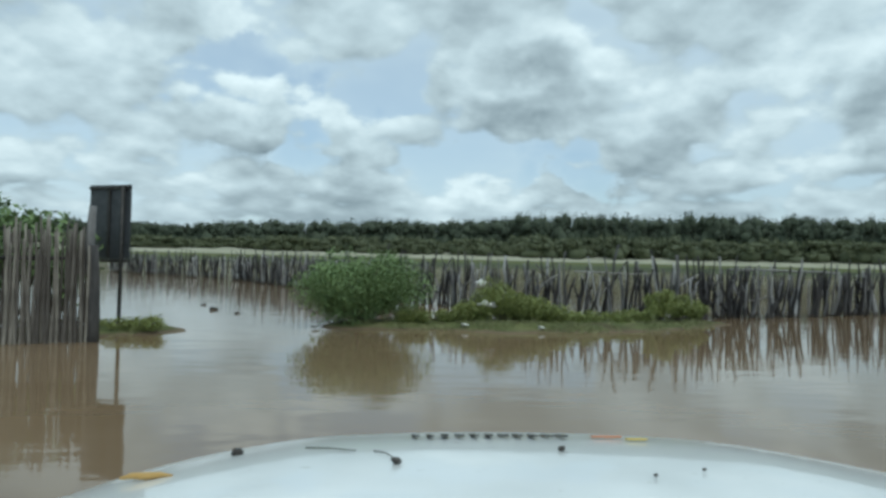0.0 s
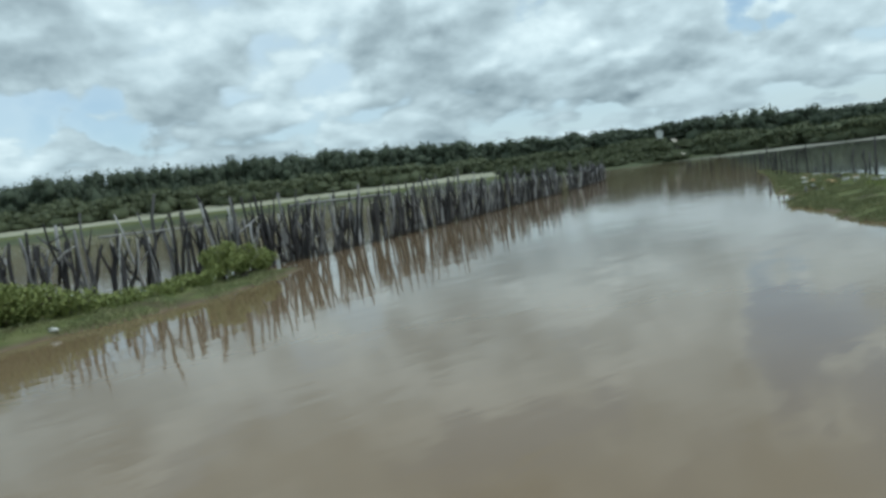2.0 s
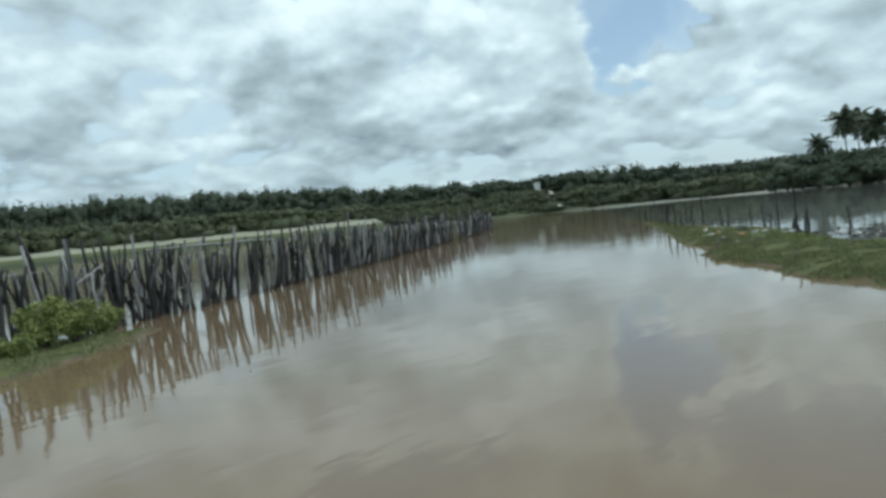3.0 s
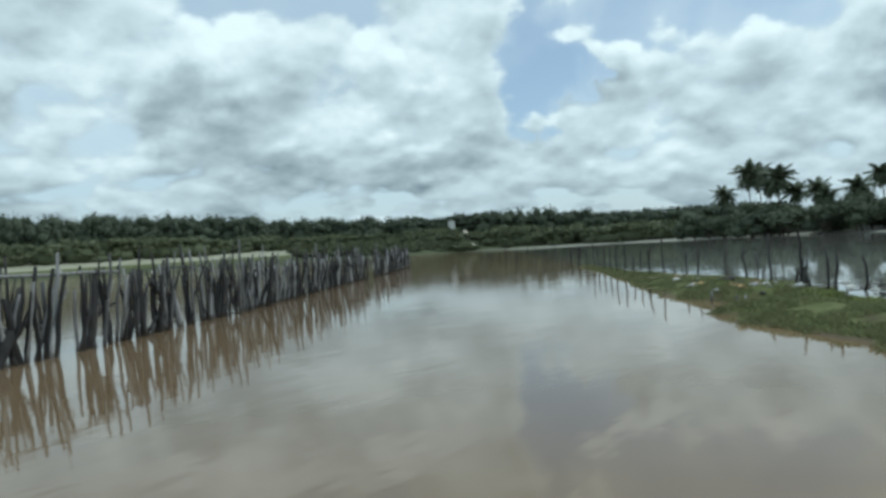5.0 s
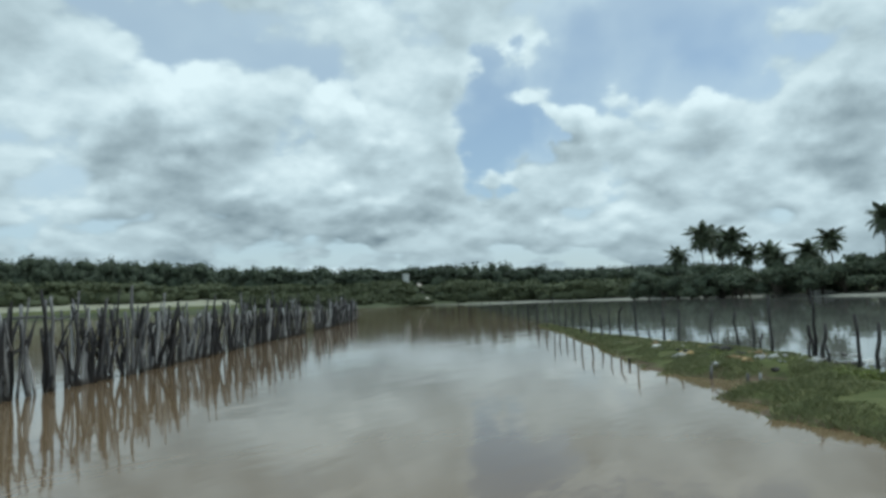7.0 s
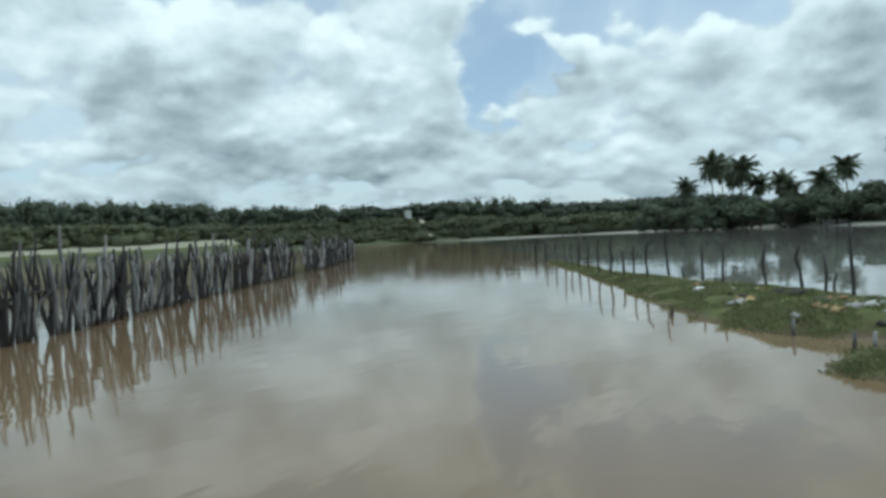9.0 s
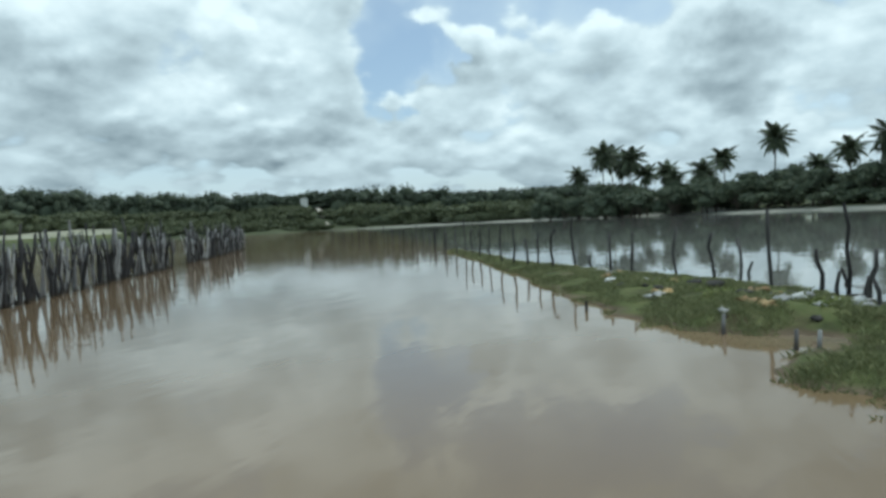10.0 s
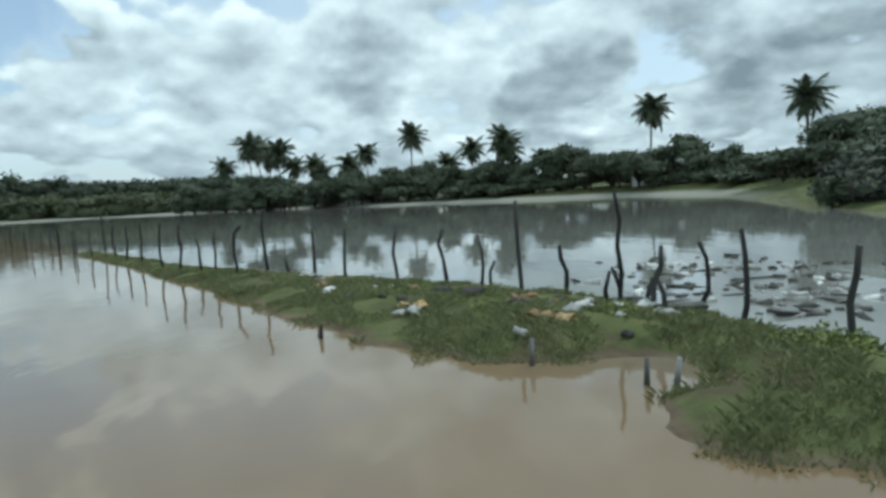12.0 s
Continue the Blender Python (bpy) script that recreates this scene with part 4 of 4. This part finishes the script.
for i, (x, y, z, s) in enumerate([(164.6, 40.9, 9.4, 0.95), (155.5, 34.1, 12.9, 1.15), (165.7, 33.5, 13.2, 1.15), (151.2, 28.4, 11.2, 1.1), (151.5, 25.4, 8.2, 0.9), (146.7, 21.7, 7.9, 0.95),
                                  (144.8, 19.4, 6.6, 0.8), (141.9, 14.6, 7.6, 1.0), (151.9, 11.2, 10.2, 0.95), (138.5, 3.9, 12.0, 1.05), (133.8, -2.2, 6.8, 0.9), (127.2, -5.1, 8.6, 0.85),
                                  (119.4, -8.6, 9.3, 0.95), (119.0, -8.9, 7.6, 0.95), (115.1, -13.4, 6.1, 0.7), (103.5, -24.8, 11.3, 0.95), (67.4, -21.6, 7.7, 0.66), (159.0, 31.0, 10.4, 1.0)]):
    palm(x, y, z, 700 + i, s, z > 8)


def tree(x, y, top, spread, seed, label="dark green broad-leaved tree on the far shore", leaf=None, trunk=True, quad=0.28, n=420):
    rng = random.Random(seed)
    g = height(x, y)
    h = top - g
    root = thing("broadleaf_tree", pose(x, y, g), label, "tree", "trees on the far shore")
    wood, fol, core = Bag(), Bag(), Bag()
    low = h * (0.10 if trunk else 0.03)
    wood.add(*tube([(0, 0, -0.2), (0.1, 0.05, low), (0.0, 0.1, h * 0.55), (0.1, 0, h * 0.8)], [0.2, 0.16, 0.11, 0.05], 7))
    for i in range(9):
        a = TAU * i / 9 + rng.uniform(-0.4, 0.4)
        k = rng.uniform(0.25, 0.72)
        rr = spread * rng.uniform(0.36, 0.56)
        hz = max(0.5, h * rng.uniform(0.15, 0.24))
        cz = rng.uniform(low + hz * 0.8, h - hz) if k > 0.5 else rng.uniform(h * 0.55, h - hz)
        c = Vector((math.cos(a) * spread * k, math.sin(a) * spread * k, cz))
        wood.add(*tube([(0, 0, low), c * 0.6 + Vector((0, 0, low * 0.4)), c], [0.09, 0.06, 0.03], 5))
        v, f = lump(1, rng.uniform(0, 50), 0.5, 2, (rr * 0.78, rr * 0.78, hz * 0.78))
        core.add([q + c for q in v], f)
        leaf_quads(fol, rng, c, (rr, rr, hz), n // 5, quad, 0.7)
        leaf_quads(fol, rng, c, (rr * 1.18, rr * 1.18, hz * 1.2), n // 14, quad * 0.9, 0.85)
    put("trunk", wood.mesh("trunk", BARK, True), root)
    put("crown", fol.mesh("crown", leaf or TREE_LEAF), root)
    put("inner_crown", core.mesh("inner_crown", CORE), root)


TREES = [(163, 47, 6.8, 4.0), (158, 40, 5.2, 4.0), (150, 33, 5.4, 4.0), (143, 26, 5.0, 4.0), (139, 20, 5.4, 3.6), (136, 13, 5.6, 3.8), (134, 7, 6.6, 3.4), (135, 2.8, 7.6, 3.4), (131, -3, 5.5, 3.6), (126, -6, 5.2, 3.2),
         (122, -11, 5.3, 3.4), (112, -16.4, 7.6, 3.6), (109, -18.5, 6.2, 3.4), (106, -21.4, 5.8, 3.4), (102, -22.5, 6.1, 3.4), (98.6, -23.3, 6.0, 3.6), (95.1, -26, 7.2, 3.2), (92, -27.5, 5.2, 3.0), (90.4, -28.3, 5.6, 2.2),
         (86, -29, 4.2, 3.2), (80, -27, 3.9, 3.0), (75, -26, 4.0, 3.0), (66.5, -24.0, 5.0, 3.0), (62, -22.0, 6.4, 4.2), (58, -22.0, 5.0, 3.6), (52, -16, 3.4, 3.0), (48, -12.5, 3.0, 2.6), (45, -12, 3.2, 2.6), (41.2, -9.6, 1.5, 1.6), (44.6, -7.4, 1.3, 1.4), (40.2, -8.6, 1.1, 1.2), (54, -19, 3.8, 3.0)]
FILL = random.Random(3)
for q in range(16):
    TREES.append((160 - 3.3 * q + FILL.uniform(-1, 1), 43 - 4.3 * q + FILL.uniform(-2, 2), FILL.uniform(4.4, 7.2), FILL.uniform(2.6, 3.8)))
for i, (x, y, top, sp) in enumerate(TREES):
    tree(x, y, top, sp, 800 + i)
for i in range(20):
    b = 84 + 2.1 * i
    d = float(np.interp(b, SHORE_B, SHORE_R)) + 9 + FILL.uniform(-3, 5)
    x, y = CX + d * math.sin(radians(b)), CY + d * math.cos(radians(b))
    tree(x, y, height(x, y) + FILL.uniform(1.2, 2.8), FILL.uniform(2.4, 3.8), 870 + i, "low dark scrub along the far shore", None, False)
for i, (b, d, top) in enumerate(((88, 128, 3.4), (92, 122, 3.0), (96, 116, 3.2), (83, 142, 3.6), (79, 165, 3.4), (100, 112, 2.8))):
    tree(CX + d * math.sin(radians(b)), CY + d * math.cos(radians(b)), top + 0.6, 4.2, 840 + i, "dense low green scrub beside the water", None, False)


# ---- houses far off ----
def house(x, y, w, d, h, turn, label, wall=PLASTER, cover=ROOF):
    g = height(x, y)
    root = thing("small_house", pose(x, y, g, 0, 0, turn), label, "house")
    bag = Bag()
    bag.add(*box(0, 0, h / 2 - 0.2, w, d, h + 0.4, 0.03))
    put("wall", bag.mesh("wall", wall), root)
    e = 0.35
    v = [(-w / 2 - e, -d / 2 - e, h - 0.05), (w / 2 + e, -d / 2 - e, h - 0.05), (w / 2 + e, d / 2 + e, h - 0.05), (-w / 2 - e, d / 2 + e, h - 0.05), (-w / 2 - e, 0, h + d * 0.24), (w / 2 + e, 0, h + d * 0.24),
         (-w / 2 - e, -d / 2 - e, h + 0.05), (w / 2 + e, -d / 2 - e, h + 0.05), (w / 2 + e, d / 2 + e, h + 0.05), (-w / 2 - e, d / 2 + e, h + 0.05)]
    put("roof", mesh_of("roof", v, [(0, 1, 2, 3), (6, 7, 5, 4), (8, 9, 4, 5), (0, 6, 7, 1), (1, 7, 5, 8, 2), (2, 8, 9, 3), (3, 9, 4, 6, 0)], cover), root)
    for sx in (-0.28, 0.28):
        for sy in (-1, 1):
            bag = Bag()
            bag.add(*box(sx * w, sy * (d / 2 + 0.005), h * 0.55, min(0.9, h * 0.4), 0.06, min(0.9, h * 0.4), 0.01))
            put("window", bag.mesh("window", UNLIT_INSIDE), root)
    for sy in (-1, 1):
        bag = Bag()
        bag.add(*box(0, sy * (d / 2 + 0.005), min(1.0, h * 0.42), 0.9, 0.06, min(2.0, h * 0.84), 0.01))
        put("door", bag.mesh("door", UNLIT_INSIDE), root)


house(141.5, 11.5, 7, 5, 2.7, 100, "small white house with a tiled roof among the palms")
house(134.5, -4.0, 4.5, 4, 2.2, 80, "small white hut on the far shore")
house(103.5, -24.5, 4, 3, 1.8, 60, "low white house under the trees")
house(HOUSE_X, HOUSE_Y, 3.0, 2.6, 2.5, 33, "small white house on the far wooded rise", PLASTER, PLASTER)


for i, (x, y, top, sp) in enumerate(((43.4, -8.9, 1.6, 1.9), (41.6, -9.4, 1.2, 1.5), (45.2, -8.2, 1.9, 1.8), (42.6, -7.6, 0.9, 1.3), (46.6, -10.2, 2.4, 2.2))):
    tree(x, y, top, sp, 860 + i, "tangled dark thicket by the pond", THICKET_LEAF, False, 0.12, 900)


def build_track():
    """Pale dirt track down the far rise to the water."""
    a, b = Vector((HOUSE_X + 2.5, HOUSE_Y - 3.5, 0)), Vector((TRACK_X, TRACK_Y, 0))
    side = (b - a).cross(Vector((0, 0, 1))).normalized() * 0.75
    v, f = [], []
    for i in range(17):
        p = a.lerp(b, i / 16) + side * 0.4 * math.sin(i * 0.7)
        for q in (-1, 1):
            e = p + side * q
            v.append((e.x, e.y, height(e.x, e.y) + 0.25))
    for i in range(16):
        f.append((2 * i, 2 * i + 1, 2 * i + 3, 2 * i + 2))
    tagged(new("dirt_track", mesh_of("dirt_track", v, f, SANDY, True)), "pale sandy track climbing the far rise", "track", kind="structure")


build_track()


# ---- litter on the bank and in the water ----
def litter(kind, x, y, z, size, seed):
    rng = random.Random(seed)
    if kind == "stone":
        v, f = lump(size, seed * 1.3, 0.5, 2, (1.2, 0.9, 0.6))
        me, label, cat = mesh_of("wet_stone", v, f, STONE, False), "wet grey stone lying in the shallow water", "stone"
    elif kind == "plank":
        v, f = box(0, 0, 0, size * 3.2, size * 0.7, size * 0.22, size * 0.04)
        me, label, cat = mesh_of("plank", v, f, DARK_LITTER), "dark wet board floating in the shallow water", "board"
    elif kind == "dark":
        v, f = lump(size, seed * 1.7, 0.7, 2, (1.3, 1.0, 0.55))
        me, label, cat = mesh_of("sodden_rag", v, f, DARK_LITTER, True), "dark sodden rag lying in the shallow water", "rubbish"
    elif kind == "tan":
        v, f = lump(size, seed * 1.9, 0.9, 2, (1.3, 0.9, 0.6))
        me, label, cat = mesh_of("cardboard_scrap", v, f, TAN_LITTER), "crumpled tan cardboard thrown on the grass", "rubbish"
    else:
        v, f = lump(size, seed * 2.3, 0.9, 2, (1.4, 0.8, 0.5))
        me, label, cat = mesh_of("plastic_bag", v, f, WHITE_BAG, True), "crumpled white plastic bag thrown away", "rubbish"
    ob = put(me.name.split(".")[0], me, None, pose(x, y, z, rng.uniform(-12, 12), rng.uniform(-12, 12), rng.uniform(0, 360)))
    tagged(ob, label, cat, "rubbish by the bank")


rng = random.Random(17)
for i in range(190):
    k = rng.random()
    x = 24.0 + 5.6 * k + rng.gauss(0, 0.5)
    y = 9.4 - 1.0 * k + rng.gauss(0, 0.85) - 1.3 * (rng.random() < 0.35)
    if (x - P0.x) * V.x + (y - P0.y) * V.y > 0.2:
        continue
    kind = rng.choices(("stone", "white", "dark", "plank"), (4, 3.6, 5, 1.2))[0]
    litter(kind, x, y, 0.0, rng.uniform(0.03, 0.095) if kind != "plank" else rng.uniform(0.1, 0.22), 900 + i)
for i, (kind, x, y, s) in enumerate((("tan", 23.8, 12.62, 0.12), ("white", 23.95, 12.2, 0.1), ("white", 24.2, 12.0, 0.09), ("white", 24.5, 11.8, 0.08), ("white", 25.15, 13.95, 0.09), ("tan", 25.3, 13.7, 0.09),
                                     ("white", 25.0, 13.8, 0.1), ("white", 27.4, 14.9, 0.09), ("tan", 27.8, 15.0, 0.1), ("dark", 26.0, 13.3, 0.11), ("dark", 25.5, 13.0, 0.13), ("dark", 24.6, 12.6, 0.1),
                                     ("white", 29.6, 15.4, 0.1), ("white", 24.2, 11.3, 0.12), ("white", 23.6, 11.3, 0.09), ("dark", 24.6, 11.2, 0.14), ("plank", 24.3, 10.9, 0.25), ("dark", 22.6, 10.4, 0.15),
                                     ("tan", 30.9, 16.2, 0.07), ("white", 31.5, 16.4, 0.08), ("white", 23.4, 12.9, 0.07), ("tan", 23.6, 12.4, 0.1))):
    litter(kind, x, y, max(height(x, y), 0) + s * 0.3, s, 1100 + i)
for i in range(30):
    k = rng.random()
    x, y = 29.3 - 6.0 * k + rng.gauss(0, 0.35), 15.4 - 4.2 * k + rng.gauss(0, 0.45)
    if height(x, y) > 0.03:
        litter(rng.choice(("white", "tan", "dark", "dark")), x, y, height(x, y) + 0.01, rng.uniform(0.035, 0.085), 1200 + i)
for i, (x, y, s) in enumerate(((2.55, 22.5, 0.22), (-11.5, 46.9, 0.34), (1.55, 16.1, 0.06), (3.35, 16.0, 0.06), (2.1, 16.6, 0.16), (-1.9, 15.7, 0.06))):
    litter("white", x, y, 0.9 if i == 0 else (0.25 if i == 1 else max(0, height(x, y)) + (0.45 if i == 4 else 0.06)), s, 1150 + i)
for i, (x, y, s) in enumerate(((-5.6, 20.6, 0.12), (-6.5, 22.5, 0.08), (-4.6, 19.4, 0.07))):
    litter("dark", x, y, 0.0, s, 1170 + i)


# ---- the pickup, where it starts ----
def build_car():
    root = thing("pickup_truck", pose(0.66, 0.031, 0, 0, 0, CAR_YAW), "white pickup truck front with a dusty bonnet, standing in flood water", "car")
    nx, ny = 36, 40
    half, y0, y1 = 1.05, 0.85, 2.08

    def top(u, w):
        """Bonnet surface; u from side to side in -1..1, w from the windscreen to the nose in 0..1."""
        x = half * u * (1 - 0.05 * w)
        y = y0 + (y1 - 0.36 * abs(u) ** 2.4 - y0) * w - 0.10 * (1 - w) * abs(u) ** 2
        z = CAR_BONNET - 0.02 * w - 0.10 * w ** 2 - 0.06 * w ** 9 - 0.045 * abs(u) ** 3 - 0.03 * abs(u) ** 10
        z += 0.004 * math.exp(-((abs(u) - 0.52) / 0.14) ** 2) + 0.005 * math.exp(-((w - 0.82) / 0.035) ** 2)
        return Vector((x, y, z))

    grid = [top(-1 + 2 * i / nx, j / ny) for j in range(ny + 1) for i in range(nx + 1)]
    faces = [(j * (nx + 1) + i, j * (nx + 1) + i + 1, (j + 1) * (nx + 1) + i + 1, (j + 1) * (nx + 1) + i) for j in range(ny) for i in range(nx)]
    under = [v - Vector((0, 0, 0.03)) for v in grid]
    n = len(grid)
    faces += [tuple(reversed([q + n for q in f])) for f in faces]
    rim = [i for i in range(nx + 1)] + [j * (nx + 1) + nx for j in range(1, ny + 1)] + [ny * (nx + 1) + i for i in range(nx - 1, -1, -1)] + [j * (nx + 1) for j in range(ny - 1, 0, -1)]
    faces += [(rim[(i + 1) % len(rim)], rim[i], rim[i] + n, rim[(i + 1) % len(rim)] + n) for i in range(len(rim))]
    put("bonnet", mesh_of("bonnet", grid + under, faces, PAINT, True), root)
    # wings and nose drop into the water
    for sgn in (-1, 1):
        v, f = [], []
        for j in range(ny + 1):
            p = top(sgn, j / ny)
            v += [p + Vector((sgn * 0.012, 0, -0.035)), p + Vector((sgn * 0.05, 0, -0.16)), Vector((p.x + sgn * 0.07, p.y, 0.45)), Vector((p.x + sgn * 0.03, p.y, -0.25))]
        for j in range(ny):
            for k in range(3):
                a = j * 4 + k
                q = (a, a + 1, a + 5, a + 4)
                f.append(q if sgn > 0 else tuple(reversed(q)))
        put("wing", mesh_of("wing", v, f, PAINT, True), root)
    v, f = [], []
    for i in range(nx + 1):
        p = top(-1 + 2 * i / nx, 1.0)
        v += [p + Vector((0, 0.012, -0.035)), p + Vector((0, 0.06, -0.16)), Vector((p.x, p.y + 0.07, 0.45)), Vector((p.x, p.y + 0.03, -0.25))]
    for i in range(nx):
        for k in range(3):
            a = i * 4 + k
            f.append((a, a + 4, a + 5, a + 1))
    put("nose", mesh_of("nose", v, f, PAINT, True), root)

    def on_bonnet(name, u, w, me, label="", turn=0.0):
        p = top(u, w)
        put(name, me, root, Matrix.Translation(p + Vector((0, 0, 0.006))) @ pose(0, 0, 0, -6 - 10 * w, 0, turn), label)

    # dark lettering along the nose as plain bars, and sticker remnants
    for i in range(11):
        bag = Bag()
        bag.add(*box(0, 0, 0, 0.010 + 0.003 * (i % 3), 0.085, 0.004, 0.001))
        on_bonnet("letter_bar", -0.262 + i * 0.0362, 0.70, bag.mesh("letter_bar", BLACK), "", 7 - 4 * (i % 3))
    for u, w, ln, mat in ((0.215, 0.71, 0.075, ORANGE), (0.277, 0.68, 0.05, YELLOW)):
        bag = Bag()
        bag.add(*box(0, 0, 0, ln, 0.022, 0.004, 0.001))
        on_bonnet("sticker", u, w, bag.mesh("sticker", mat))
    for u, w, r in ((-0.65, 0.64, 0.013), (-0.30, 0.42, 0.010), (0.05, 0.52, 0.008), (0.275, 0.37, 0.004), (0.162, 0.32, 0.004)):
        v, f = lump(r, u * 30, 0.5, 2, (1, 1.2, 0.7))
        on_bonnet("mud_clod", u, w, mesh_of("mud_clod", v, f, DARK_LITTER, True))
    for ends in (((-0.50, 0.59), (-0.45, 0.57), (-0.388, 0.53)), ((-0.35, 0.52), (-0.325, 0.50), (-0.30, 0.44))):
        bag = Bag()
        bag.add(*tube([top(u, w) + Vector((0, 0, 0.004)) for u, w in ends], [0.0016, 0.0014, 0.001], 5))
        put("twig", bag.mesh("twig", DARK_LITTER, True), root)
    bag = Bag()
    bag.add(*tube([(-0.045, 0, 0), (-0.025, 0.006, 0.003), (0.0, 0.0, 0.002), (0.025, 0.005, 0.002), (0.048, 0.002, 0)], [0.002, 0.006, 0.007, 0.006, 0.002], 6))
    on_bonnet("dry_leaf", -0.7625, 0.49, bag.mesh("dry_leaf", DRY_LEAF, True), "yellow dry leaf", 12)
    # cowl, wipers, dashboard with its vent, windscreen pillars
    bag = Bag()
    bag.add(*box(0, 0.74, CAR_BONNET - 0.06, 1.66, 0.26, 0.05, 0.015))
    put("cowl", bag.mesh("cowl", BLACK), root, None, "black plastic cowl under the windscreen")
    for sx in (-0.55, 0.15):
        bag = Bag()
        bag.add(*tube([(sx, 0.78, CAR_BONNET - 0.03), (sx + 0.2, 0.74, CAR_BONNET), (sx + 0.62, 0.68, CAR_BONNET - 0.01)], [0.016, 0.012, 0.008], 6))
        w = put("wiper", bag.mesh("wiper", BLACK, True), root)
        bag = Bag()
        bag.add(*box(sx + 0.42, 0.69, CAR_BONNET - 0.02, 0.62, 0.016, 0.02, 0.004))
        put("blade", bag.mesh("blade", RUBBER), w)
    bag = Bag()
    bag.add(*box(0, 0.38, CAR_BONNET - 0.16, 1.56, 0.46, 0.16, 0.05))
    dash = put("dashboard", bag.mesh("dashboard", DASH), root, None, "grey plastic dashboard")
    for i in range(46):
        bag = Bag()
        bag.add(*box(-0.60 + i * 0.0265, 0.55, CAR_BONNET - 0.075, 0.012, 0.05, 0.012, 0.002))
        put("vent_fin", bag.mesh("vent_fin", BLACK), dash)
    for sgn in (-1, 1):
        bag = Bag()
        bag.add(*tube([(sgn * 0.90, 0.70, CAR_BONNET - 0.05), (sgn * 0.84, 0.38, CAR_BONNET + 0.35), (sgn * 0.76, 0.10, CAR_BONNET + 0.72)], [0.05, 0.045, 0.045], 8))
        put("windscreen_pillar", bag.mesh("windscreen_pillar", PAINT, True), root)


CAR_YAW, CAR_BONNET = 1.0, 1.227
build_car()
